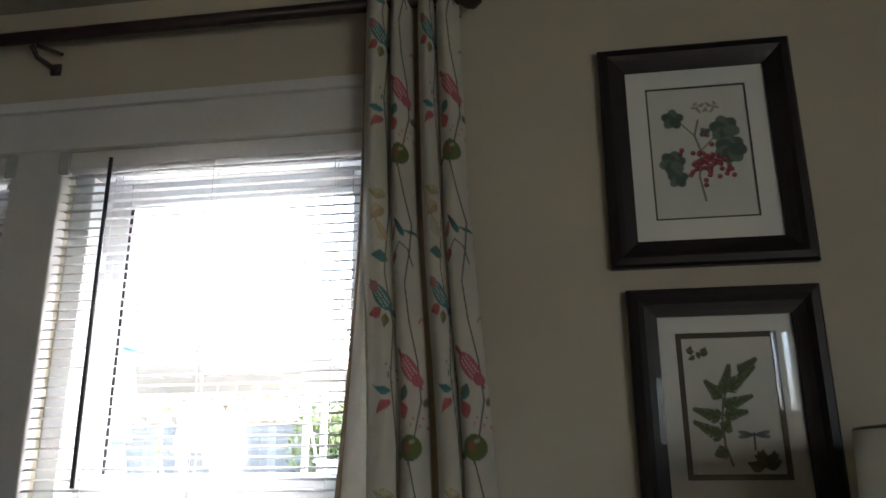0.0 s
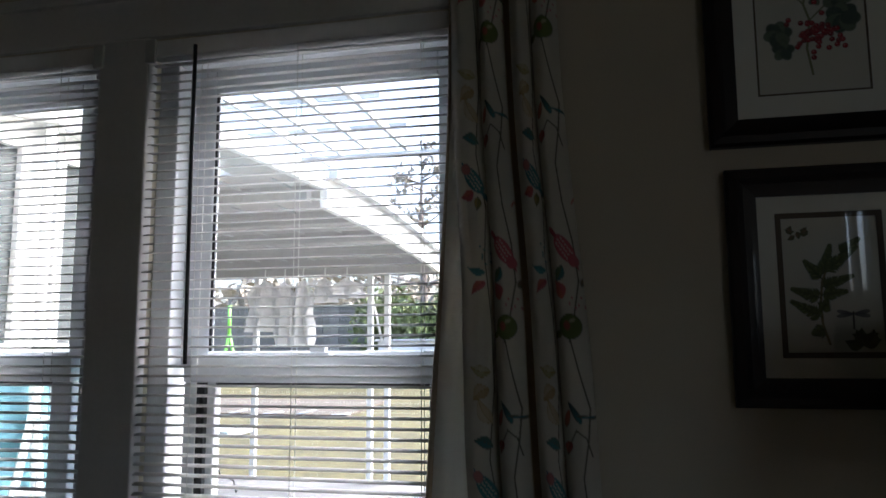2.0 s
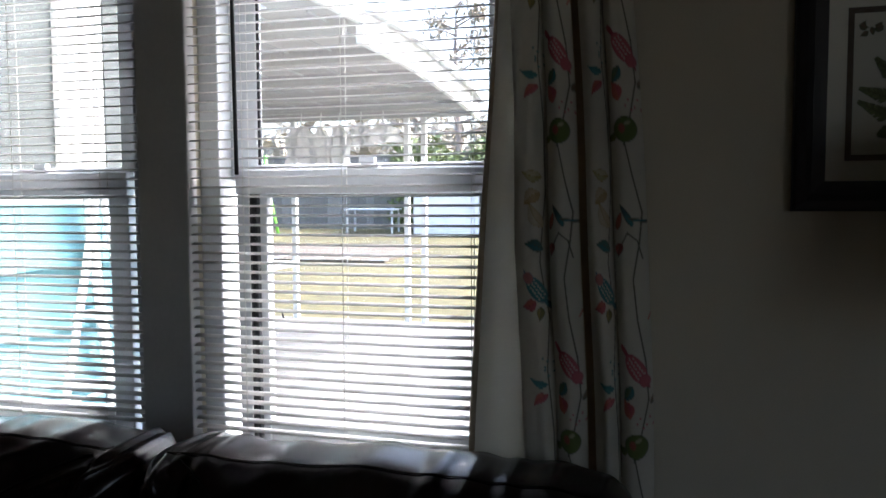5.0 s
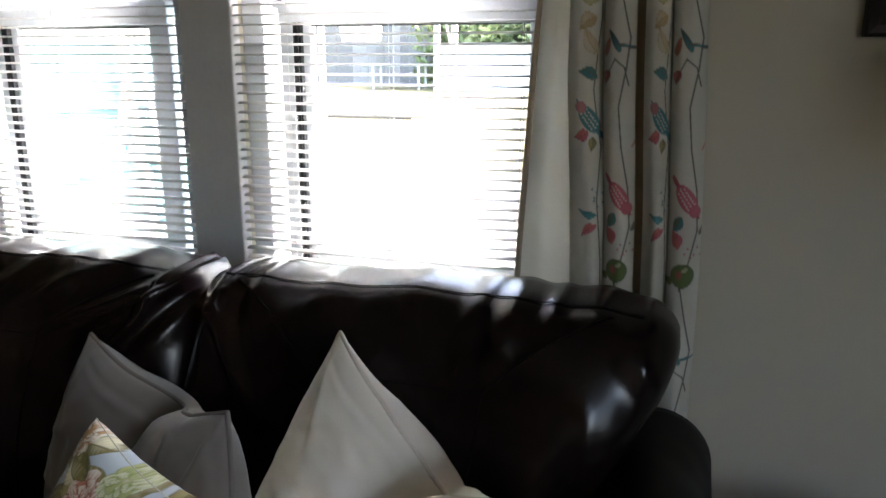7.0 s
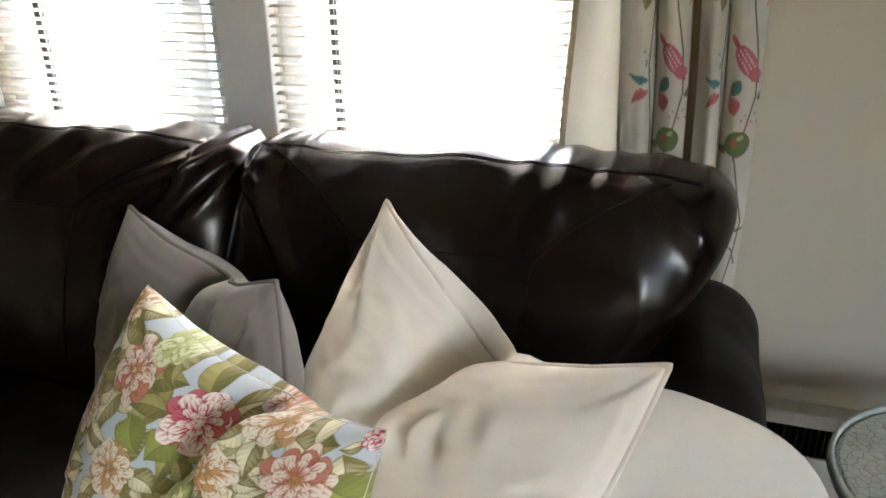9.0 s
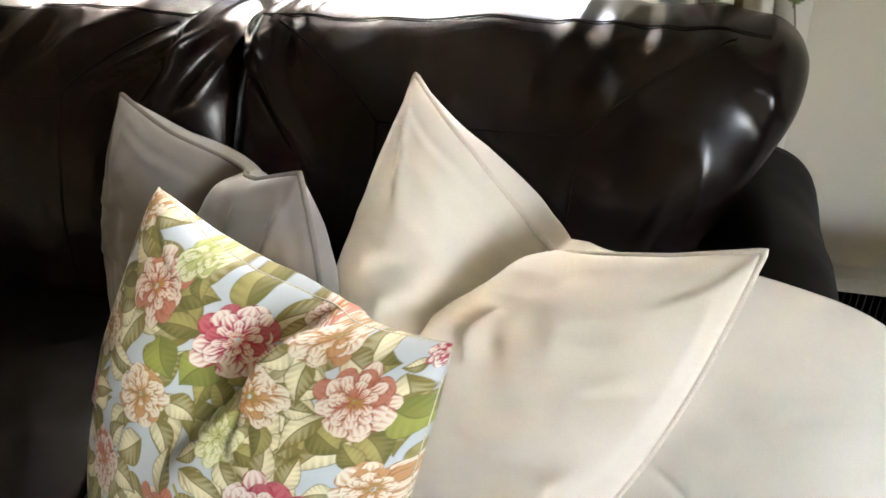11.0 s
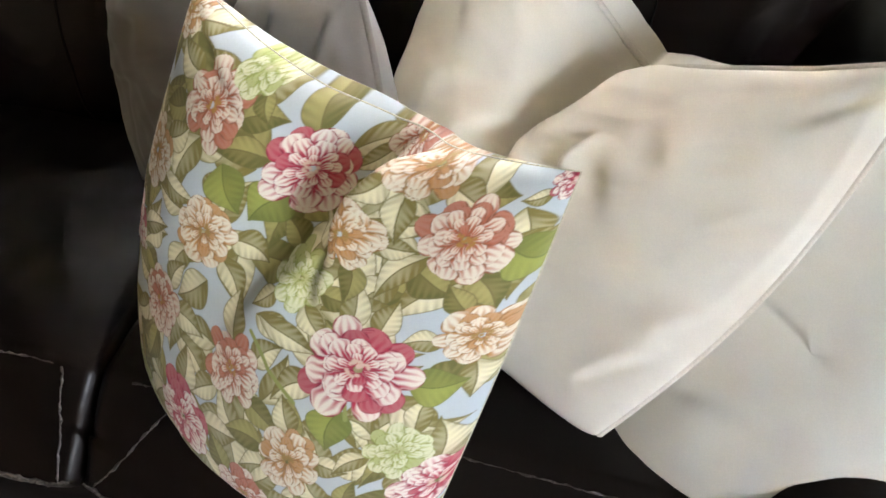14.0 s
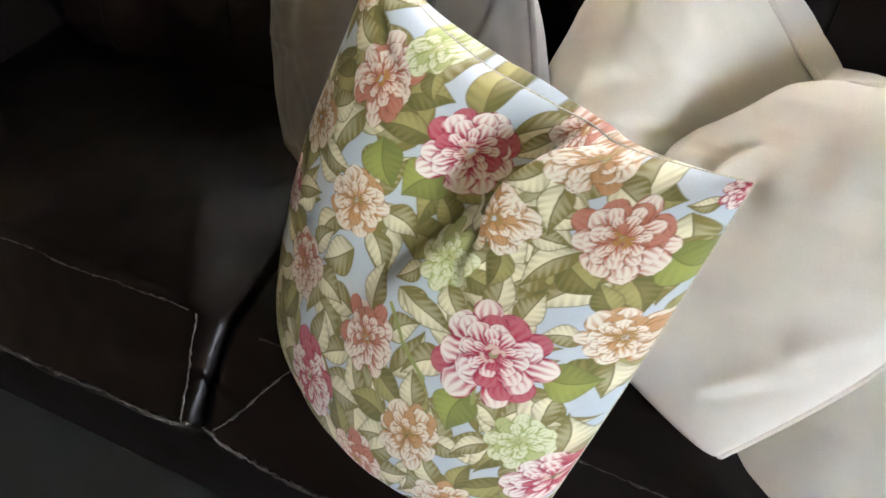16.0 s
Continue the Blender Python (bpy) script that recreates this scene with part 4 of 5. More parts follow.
# ---- pillows ----
def pillow_skin(tl, tr, br, bl, front, rear, n, chop, seed, pinch=0.10, puff=0.43, wrinkle=0.004, notch=((0, 0.5, 1), (0, 1, 0)), belly=0.0, sides=0.0, right=0.0, creases=(), tuck=0.0, lift=0.0):
    """Front and rear skins of a chopped square pillow between four corners."""
    tl, tr, br, bl = (np.array(q) for q in (tl, tr, br, bl))
    u, v = np.meshgrid(np.linspace(0, 1, n), np.linspace(0, 1, n), indexing="ij")
    U, V = u - 0.5, v - 0.5
    uu = 0.5 + U * (1 - pinch * (1 - 4 * V * V) * (4 * U * U))
    vv = 0.5 + V * (1 - pinch * (1 - 4 * U * U) * (4 * V * V))
    w = lambda q: q[..., None]
    base = w((1 - uu) * (1 - vv)) * bl + w(uu * (1 - vv)) * br + w((1 - uu) * vv) * tl + w(uu * vv) * tr
    nrm = np.cross(tr - tl, bl - tl)
    nrm = nrm / np.linalg.norm(nrm)
    if nrm[1] > 0:
        nrm = -nrm
    up = (tl + tr - bl - br)
    up = up / np.linalg.norm(up)
    across = (tr + br - tl - bl)
    across = across / np.linalg.norm(across)
    c0, depth, cw, push, skew = chop
    g = np.exp(-((u - c0 - skew * (1 - v)) / cw) ** 2)
    sag = depth * np.interp(u, notch[0], notch[1]) * smooth(0.2, 1.0, v) - belly * np.sin(np.pi * u) ** 0.8 * -smooth(0.55, 0.0, v)
    wide = sides * np.sin(np.pi * np.clip(v, 0, 1)) * (2 * u - 1 if sides > 0 else np.clip(2 * u - 1, 0, 1))
    wide = wide + right * np.sin(np.pi * np.clip(v, 0, 1)) * np.clip(2 * u - 1, 0, 1)
    h = np.clip((1 - 4 * U * U) * (1 - 4 * V * V), 0, 1) ** puff
    out = []
    for side, t in ((1, front), (-1, rear)):
        hh = t * h
        d = u - c0 - skew * (1 - v)
        fold = np.where(d < 0, np.exp(-(d / (cw * 1.5)) ** 2), np.exp(-(d / (cw * 0.33)) ** 2))
        lobe = np.exp(-((d - cw * 0.8) / (cw * 0.8)) ** 2)
        hh = hh - (push * fold - 0.3 * push * lobe) * smooth(0.35, 0.9, v) * h ** 0.4 * (1 if side > 0 else 0.5)
        rad = np.zeros_like(u)
        rng = random.Random(seed + side)
        for k in range(34):
            cx, cy = rng.choice(((0, 0), (1, 0), (0, 1), (1, 1), (1, 1), (0, 1), (rng.uniform(0.1, 0.9), rng.uniform(0.1, 0.8)), (rng.uniform(0.1, 0.9), rng.uniform(0.1, 0.8))))
            a = rng.uniform(0, 2 * math.pi)
            du, dv = u - cx, v - cy
            along, off = du * math.cos(a) + dv * math.sin(a), -du * math.sin(a) + dv * math.cos(a)
            rad += np.exp(-(off / (0.009 + 0.04 * np.abs(along))) ** 2) * np.exp(-((along - 0.18) / 0.13) ** 2) * rng.uniform(-1, 1) * (1.0 if cx in (0, 1) else 0.22)
        hh = hh + wrinkle * 0.25 * (0.4 - np.abs(vnoise(u * 7 + v * 3, v * 13 - u * 4, seed + 3))) * h ** 0.4 + wrinkle * rad * h ** 0.3 + wrinkle * 0.6 * fbm(u * 5, v * 5, seed, 3) * h ** 0.5
        slip = np.zeros_like(u)
        for x0, y0, x1, y1, cwid, high, *lap in creases if side > 0 else ():
            long = math.hypot(x1 - x0, y1 - y0)
            ax, ay = (x1 - x0) / long, (y1 - y0) / long
            q = ((u - x0) * ax + (v - y0) * ay) / long
            bend = 0.009 * np.sin(5 * q + x0 * 9)
            off = (v - y0) * ax - (u - x0) * ay + bend
            wide_off = off / (cwid * (0.7 + 0.7 * np.clip(q, 0, 1)))
            hh = hh + high * np.tanh(off / (0.006 if lap else 0.45 * cwid)) * np.exp(-wide_off * wide_off) * smooth(-0.08, 0.15, q) * smooth(1.1, 0.6, q) * np.clip(h, 0, 1) ** 0.2
            for amount in lap:
                slip = slip - amount * smooth(-0.006, 0.006, off) * np.exp(-(off / cwid) ** 2) * smooth(-0.08, 0.1, q) * smooth(1.05, 0.4, q) * np.clip(h, 0, 1) ** 0.2
        back = tuck * np.exp(-((u - c0 + 0.03) / np.where(u < c0 - 0.03, 0.22, 0.12)) ** 2) * smooth(0.45, 1.0, v)
        raised = 0 if side > 0 else lift * h ** 0.35 * smooth(0.45, 0.95, v) * np.exp(-((u - 0.44) / 0.26) ** 2)
        back = back if side > 0 else back * smooth(0.8, 1.0, v)
        p = base + w(side * hh - back) * nrm - w(sag - raised) * up + w(wide + slip) * across
        out.append(p)
    return u, v, out


def pillow(name, label, corners, front, rear, chop, seed, material, pipe=None, colors=None, n=130, **kw):
    u, v, (f, r) = pillow_skin(*corners, front, rear, n, chop, seed, **kw)
    base = Vector(np.mean([corners[2], corners[3]], 0))
    root = thing(name, base, label, "pillow", "pillows on the sofa")
    cf = cr = None
    if colors is not None:
        cf = colors(u, v)
        cr = cf[::3, ::3]
    rear_skin = r[::3, ::3]
    sheet("cover", [(f, cf), (rear_skin[::-1], None if cr is None else cr[::-1])], material, root)
    edge = np.concatenate([f[:, 0], f[-1, 1:], f[-2::-1, -1], f[0, -2::-1]])[::2]
    pts = [Vector(q) for q in edge]
    pts.append(pts[0])
    part("piping" if pipe else "seam", tube(bmesh.new(), pts, 0.0044 if pipe else 0.0009, 6, cap=False), pipe or M_FLORALSEAM, root, smooth=True)
    return root


def floral(u, v):
    c = Canvas(u * 0.45, v * 0.45, (0.50, 0.57, 0.62))
    w = 0.45
    rng = random.Random(21)
    olive, pale, rib = (0.22, 0.19, 0.05), (0.82, 0.78, 0.56), (0.17, 0.15, 0.045)
    lime, limed = (0.33, 0.36, 0.08), (0.19, 0.22, 0.05)
    blooms = [(0.22, 0.885, 0.095, "peach"), (0.461, 0.862, 0.10, "red"), (0.31, 0.64, 0.088, "gold"), (0.568, 0.676, 0.078, "lime"), (0.863, 0.863, 0.10, "peach"), (0.755, 0.525, 0.132, "red"),
              (0.468, 0.396, 0.085, "peach"), (0.647, 0.26, 0.088, "gold"), (0.885, 0.345, 0.08, "lime"), (0.985, 0.23, 0.10, "red"), (0.957, 0.655, 0.085, "gold"), (0.655, 0.82, 0.075, "gold"),
              (0.63, 0.99, 0.07, "peach"), (0.74, 0.985, 0.075, "gold"), (0.32, 0.20, 0.10, "red"), (0.21, 0.40, 0.08, "peach"), (0.03, 0.97, 0.06, "gold"), (0.10, 0.70, 0.08, "gold"),
              (0.27, 0.99, 0.06, "lime"), (1.0, 0.985, 0.04, "red"), (0.52, 0.10, 0.09, "peach"), (0.78, 0.10, 0.09, "gold"), (0.12, 0.12, 0.09, "lime"), (0.06, 0.5, 0.08, "red")]
    for k in range(150):
        x, y = rng.random() * w, rng.random() * w
        a = rng.uniform(0, 360)
        c.leaf(x, y, rng.uniform(0.045, 0.08), rng.uniform(0.014, 0.022), a, *((olive, pale) if k % 4 else ((0.15, 0.14, 0.035), (0.40, 0.36, 0.13))), rib, rng.uniform(0, 6))
    for bx, by, r, kind in blooms:
        n = 5 if r > 0.065 else 4
        t0 = rng.uniform(0, 360)
        for k in range(n):
            a = t0 + 360 * k / n + rng.uniform(-20, 20)
            rad = math.radians(a)
            q = rng.random()
            cols = ((olive, pale) if q < 0.75 else ((0.15, 0.14, 0.035), (0.40, 0.36, 0.13)))
            c.leaf((bx + 0.7 * r * math.cos(rad)) * w, (by + 0.7 * r * math.sin(rad)) * w, min(r, 0.1) * w * rng.uniform(1.0, 1.5), min(r, 0.1) * w * rng.uniform(0.3, 0.45), a + rng.uniform(-25, 25), *cols, rib, rng.uniform(0, 6))
    for lx, ly, a in ((0.455, 0.80, 235), (0.745, 0.42, 262), (0.86, 0.52, 12), (0.94, 0.86, -20), (0.30, 0.80, -50)):
        c.leaf(lx * w, ly * w, 0.05, 0.024, a, limed, lime, (0.15, 0.18, 0.04), 2)
    for p in ([(0.5, 0.5), (0.56, 0.44), (0.64, 0.4)], [(0.7, 0.55), (0.74, 0.47), (0.76, 0.4)]):
        c.line([(a * w, b * w) for a, b in p], 0.002, (0.30, 0.33, 0.10))
    tones = {"red": ((0.80, 0.74, 0.68), (0.46, 0.022, 0.062), (0.28, 0.02, 0.05), (0.66, 0.5, 0.4)), "peach": ((0.76, 0.69, 0.60), (0.47, 0.13, 0.065), (0.28, 0.10, 0.05), (0.42, 0.22, 0.05)),
             "gold": ((0.76, 0.71, 0.60), (0.50, 0.24, 0.07), (0.30, 0.16, 0.05), (0.35, 0.22, 0.06)), "lime": ((0.70, 0.72, 0.50), (0.42, 0.47, 0.16), (0.28, 0.33, 0.08), (0.5, 0.52, 0.25))}
    for k, (bx, by, r, kind) in enumerate(blooms):
        c.flower(bx * w, by * w, r * w * 0.9, *tones[kind], 40 + k, rng.uniform(0, 60))
    return c.c


pillow("floral_pillow", "pale blue cotton pillow printed with red and peach peonies", ((-0.871, 0.699, 0.923), (-0.498, 0.587, 0.861), (-0.60, 0.446, 0.475), (-0.974, 0.548, 0.515)), 0.10, 0.09,
       (0.62, 0.036, 0.10, 0.032, -0.40), 5, M_FLORAL, None, floral, 520, pinch=0.03, notch=((0, 0.2, 0.38, 0.55, 0.7, 0.9, 1), (0, 0.55, 0.9, 1, 0.85, 0.3, 0)), belly=0.085, sides=0.018, right=-0.01,
       tuck=0.035, lift=0.02, wrinkle=0.006,
       creases=((0.69, 0.99, 0.59, 0.74, 0.07, 0.022, 0.022), (0.98, 0.72, 0.80, 0.66, 0.03, 0.004),
                (0.97, 0.45, 0.78, 0.40, 0.03, 0.004), (0.03, 0.45, 0.2, 0.5, 0.03, 0.004), (0.60, 0.74, 0.62, 0.62, 0.04, 0.005)))
pillow("cream_pillow", "cream velvet pillow with piped edge, chopped in at the top", ((-0.674, 1.019, 0.949), (-0.229, 0.769, 0.882), (-0.449, 0.597, 0.467), (-0.835, 0.84, 0.534)), 0.08, 0.12,
       (0.545, 0.125, 0.12, 0.035, -0.15), 9, M_CREAM, M_PIPE, None, 301, pinch=0.03, wrinkle=0.008, notch=((0, 0.25, 0.45, 0.53, 0.60, 0.7, 0.85, 1), (0, 0.42, 0.88, 1, 0.84, 0.66, 0.36, 0)), belly=0.02, right=0.034,
       tuck=0.085, lift=0.05,
       creases=((0.555, 1.0, 0.485, 0.46, 0.09, 0.030, 0.030), (0.612, 0.78, 0.60, 0.55, 0.035, 0.009, 0.006), (0.18, 0.50, 0.32, 0.72, 0.07, 0.006), (0.32, 0.46, 0.43, 0.68, 0.05, 0.006), (0.70, 0.93, 0.74, 0.70, 0.05, 0.003),
                (0.995, 0.99, 0.88, 0.86, 0.03, 0.005), (0.84, 0.63, 0.96, 0.67, 0.04, 0.005), (0.85, 0.15, 0.97, 0.33, 0.04, 0.008), (0.90, 0.34, 1.0, 0.47, 0.05, 0.010), (0.05, 0.945, 0.45, 0.95, 0.02, -0.0025),
                (0.975, 0.92, 0.965, 0.40, 0.02, -0.003), (0.06, 0.92, 0.20, 0.68, 0.04, 0.004), (0.45, 0.25, 0.62, 0.34, 0.06, 0.004), (0.64, 0.86, 0.69, 0.52, 0.05, 0.006), (0.77, 0.84, 0.79, 0.58, 0.06, -0.003), (0.66, 0.34, 0.90, 0.42, 0.06, 0.006), (0.24, 0.60, 0.44, 0.80, 0.05, 0.004), (0.10, 0.74, 0.26, 0.86, 0.04, 0.004), (0.30, 0.88, 0.40, 0.70, 0.05, -0.004)))
pillow("grey_pillow", "grey velvet pillow with piped edge and sharp ears", ((-1.198, 1.049, 0.877), (-0.785, 0.86, 0.868), (-0.78, 0.70, 0.47), (-1.20, 0.88, 0.48)), 0.07, 0.12,
       (0.60, 0.05, 0.12, 0.03, -0.2), 13, M_GREY, M_PIPEG, None, 190, pinch=0.0, wrinkle=0.009, tuck=0.05, lift=0.02,
       creases=((0.60, 0.99, 0.545, 0.62, 0.08, 0.024, 0.022), (0.955, 0.97, 0.96, 0.45, 0.03, -0.004), (0.10, 0.95, 0.50, 0.88, 0.03, -0.005), (0.05, 0.60, 0.25, 0.66, 0.04, 0.005), (0.03, 0.40, 0.25, 0.44, 0.04, 0.006), (0.78, 0.93, 0.74, 0.72, 0.04, 0.005)), notch=((0, 0.3, 0.6, 0.8, 1), (0, 0.6, 1, 0.7, 0)), belly=0.02, sides=0.03, right=0.022)


def round_pillow():
    root = thing("plain_pillow", (-0.2, 0.72, 0.47), "plump off-white cotton pillow propped against the arm", "pillow", "pillows on the sofa")
    n, m = 90, 120
    a, b = np.meshgrid(np.linspace(-np.pi / 2, np.pi / 2, n), np.linspace(0, 2 * np.pi, m, endpoint=False), indexing="ij")
    sq = lambda q, e: np.sign(q) * np.abs(q) ** e
    px = 0.195 * sq(np.cos(a), 0.8) * sq(np.cos(b), np.where(np.sin(b) < 0, 0.45, 0.68))
    pz = np.where(np.sin(b) < 0, 0.295, 0.265) * sq(np.cos(a), 0.8) * sq(np.sin(b), np.where(np.sin(b) < 0, 0.45, 0.68))
    py = 0.105 * sq(np.sin(a), 1.0) + 0.004 * fbm(px * 12, pz * 12, 3)
    for cx, cz, ang, wid, high in ((0.06, 0.14, 0.5, 0.010, 0.004), (-0.03, 0.02, -0.3, 0.008, 0.004), (0.10, 0.05, 0.9, 0.012, 0.004), (-0.08, -0.1, 0.2, 0.012, 0.003)):
        along, off = (px - cx) * math.cos(ang) + (pz - cz) * math.sin(ang), (pz - cz) * math.cos(ang) - (px - cx) * math.sin(ang) + 1.6 * (px - cx) ** 2
        py = py - np.where(np.sin(a) < 0, 1, 0) * high * np.tanh(off / 0.004) * np.exp(-(off / wid) ** 2) * np.exp(-(along / 0.06) ** 2)
    nrm = Vector((-0.30, -0.72, 0.62)).normalized()
    zax = (Vector((0.0, 0.0, 1.0)) - nrm * nrm.z).normalized()
    xax = zax.cross(-nrm) * -1
    rot = Matrix((xax, -nrm, zax)).transposed()
    R = np.array(rot)
    p = np.stack([px, py, pz], -1) @ R.T + np.array((-0.232, 0.712, 0.572))
    sheet("cover", [(p, None)], M_CREAM2, root, wrap=True)


round_pillow()

# ---- side table, lamp, heater ----
table = thing("side_table", (0.262, 1.12, FLOOR), "round side table with crackled glass top", "side table")
part("tabletop", lathe(bmesh.new(), 0.262, 1.12, [(0.001, 0.545), (0.215, 0.545), (0.222, 0.540), (0.222, 0.531), (0.215, 0.527), (0.001, 0.527)], 64), M_CRACKLE, table, smooth=False)
part("rim", lathe(bmesh.new(), 0.262, 1.12, [(0.223, 0.528), (0.231, 0.528), (0.235, 0.538), (0.231, 0.549), (0.223, 0.549), (0.2225, 0.540), (0.223, 0.528)], 64), M_GLASSEDGE, table, "pale green glass rim", smooth=True)
for k in range(3):
    a = 2 * math.pi * k / 3 + 0.6
    part("leg", tube(bmesh.new(), [(0.262 + 0.15 * math.cos(a), 1.12 + 0.15 * math.sin(a), 0.527), (0.262 + 0.17 * math.cos(a), 1.12 + 0.17 * math.sin(a), 0.3), (0.262 + 0.2 * math.cos(a), 1.12 + 0.2 * math.sin(a), FLOOR)], 0.011, 10), M_METALDARK, table, smooth=True)
lamp = thing("floor_lamp", (0.55, 1.22, FLOOR), "floor lamp with pale drum shade", "lamp")
part("foot", lathe(bmesh.new(), 0.60, 1.22, [(0.001, FLOOR + 0.03), (0.05, FLOOR + 0.03), (0.13, FLOOR + 0.015), (0.14, FLOOR), (0.001, FLOOR)], 40), M_METALDARK, lamp, smooth=True)
part("stem", tube(bmesh.new(), [(0.60, 1.22, FLOOR + 0.025), (0.60, 1.22, 1.5)], 0.011, 12), M_METALDARK, lamp, smooth=True)
part("shade", lathe(bmesh.new(), 0.60, 1.22, [(0.205, 1.31), (0.19, 1.588), (0.187, 1.588), (0.202, 1.31), (0.205, 1.31)], 48), M_SHADE, lamp, "pale fabric drum shade", smooth=True)
part("shade_ring", tube(bmesh.new(), [(0.60 + 0.188 * math.cos(q), 1.22 + 0.188 * math.sin(q), 1.587) for q in np.linspace(0, 2 * math.pi, 49)], 0.003, 6, cap=False), M_METALDARK, lamp, smooth=True)

heater = thing("baseboard_heater", (0.9, WALL - 0.03, FLOOR), "long cream enamel baseboard heater with dark fins", "heater")
part("hood", boxes((-0.12, 2.0, WALL - 0.055, WALL - 0.001, 0.325, 0.36), bevel=0.004), M_HEATER, heater)
part("front_panel", boxes((-0.12, 2.0, WALL - 0.062, WALL - 0.055, FLOOR + 0.05, 0.255), bevel=0.002), M_HEATER, heater)
part("back_plate", boxes((-0.12, 2.0, WALL - 0.006, WALL - 0.001, FLOOR + 0.02, 0.325)), M_METALDARK, heater)
first = part("fin", boxes((-0.1, -0.098, WALL - 0.05, WALL - 0.008, 0.235, 0.322)), M_METALDARK, heater)
for k in range(1, 150):
    share(first, "fin", (0.014 * k, 0, 0), heater)
part("end_cap", boxes((-0.128, -0.12, WALL - 0.064, WALL - 0.001, FLOOR, 0.362)), M_HEATER, heater)


# ---- outdoors ----
GROUND = -0.17
FAR = 0.40           # the lawn rises gently to this height at the fence
bm = bmesh.new()
rows = [[bm.verts.new((x, y, z)) for x in (-300, -60, -20, 0, 20, 300)] for y, z in ((-300, GROUND), (9.6, GROUND), (14, -0.03), (20, 0.20), (25, FAR), (60, FAR), (600, FAR))]
for ra, rb in zip(rows, rows[1:]):
    for k in range(5):
        bm.faces.new((ra[k], ra[k + 1], rb[k + 1], rb[k]))
structure("ground", bm, M_LAWN, "dry yellow-green lawn", "lawn")
structure("pavement", boxes((-12, 4.0, WALL + T, 9.45, GROUND - 0.1, -0.15), bevel=0.01), M_CONCRETE, "pale concrete patio slab", "patio")

wing = thing("house_wing", (-2.7, 2.9, -0.15), "pale blue shingle-sided wing of the house with white windows", "house")
part("wall_core", boxes((-5.2, -2.53, WALL + T + 0.002, 4.14, -0.15, 2.62)), M_OUTWHITE, wing)
bm = bmesh.new()
q = [bm.verts.new(v) for v in ((-2.53, 1.79, 0), (-2.53, 4.17, 0), (-2.53, 1.79, 0.26), (-2.53, 4.17, 0.26), (-2.468, 1.79, 0), (-2.468, 4.17, 0), (-2.512, 1.79, 0.26), (-2.512, 4.17, 0.26))]
for f in ((4, 5, 7, 6), (0, 1, 5, 4), (2, 6, 7, 3), (0, 4, 6, 2), (1, 3, 7, 5), (0, 2, 3, 1)):
    bm.faces.new([q[i] for i in f])
bm.verts.ensure_lookup_table()
board = part("siding_board", bm, M_SIDING, wing)
board.location.z += -0.14
for k in range(1, 6):
    share(board, "siding_board", (0, 0, 0.262 * k), wing)
bm = bmesh.new()
q = [bm.verts.new(v) for v in ((-2.53, 3.62, 0), (-2.53, 4.17, 0), (-2.53, 3.62, 0.26), (-2.53, 4.17, 0.26), (-2.468, 3.62, 0), (-2.468, 4.17, 0), (-2.512, 3.62, 0.26), (-2.512, 4.17, 0.26))]
for f in ((4, 5, 7, 6), (0, 1, 5, 4), (2, 6, 7, 3), (0, 4, 6, 2), (1, 3, 7, 5), (0, 2, 3, 1)):
    bm.faces.new([q[i] for i in f])
corner = part("siding_board", bm, M_SIDING, wing)
corner.location.z += -0.14 + 0.262 * 6
for k in range(1, 4):
    share(corner, "siding_board", (0, 0, 0.262 * k), wing)
part("eave_board", boxes((-2.62, -2.40, 1.79, 3.61, 2.50, 2.60), bevel=0.01), M_OUTWHITE, wing)
part("white_panel", boxes((-2.53, -2.50, 1.79, 3.61, 1.46, 2.50)), M_OUTWHITE, wing)
for y0, y1 in ((1.80, 2.63), (2.79, 3.55)):
    win = part("window_frame", boxes((-2.50, -2.46, y0, y0 + 0.05, 1.56, 2.42), (-2.50, -2.46, y1 - 0.05, y1, 1.56, 2.42), (-2.50, -2.46, y0 + 0.05, y1 - 0.05, 2.36, 2.42), (-2.50, -2.455, y0 - 0.02, y1 + 0.02, 1.53, 1.56),
               (-2.50, -2.47, (y0 + y1) / 2 - 0.012, (y0 + y1) / 2 + 0.012, 1.56, 2.36), bevel=0.004), M_OUTWHITE, wing)
    part("pane", boxes((-2.499, -2.488, y0 + 0.05, y1 - 0.05, 1.56, 2.36)), M_DARKPANE, win)
part("downpipe", tube(bmesh.new(), [(-2.44, 2.71, 2.5), (-2.44, 2.71, 1.3), (-2.42, 2.78, 0.6), (-2.42, 2.78, -0.1)], 0.025, 10), M_OUTWHITE, wing, smooth=True)

porch = thing("patio_roof", (-4.5, 7.0, -0.15), "white-edged patio roof with grey underside on posts", "patio roof")
edge = [(-2.12, 3.3), (-2.05, 4.0), (-2.00, 4.66), (-1.985, 5.1), (-1.985, 5.6), (-2.005, 6.1), (-2.04, 6.6), (-2.08, 7.2), (-2.13, 7.8), (-2.18, 8.4), (-2.25, 9.0), (-2.30, 9.42)]
bm = bmesh.new()
lo = [bm.verts.new((x, y, 2.60)) for x, y in edge] + [bm.verts.new((-8.5, 9.42, 2.60)), bm.verts.new((-8.5, 4.20, 2.60)), bm.verts.new((-2.38, 4.20, 2.60)), bm.verts.new((-2.38, 3.3, 2.60))]
hi = [bm.verts.new((v.co.x, v.co.y, 2.66)) for v in lo]
bm.faces.new(lo[::-1]), bm.faces.new(hi)
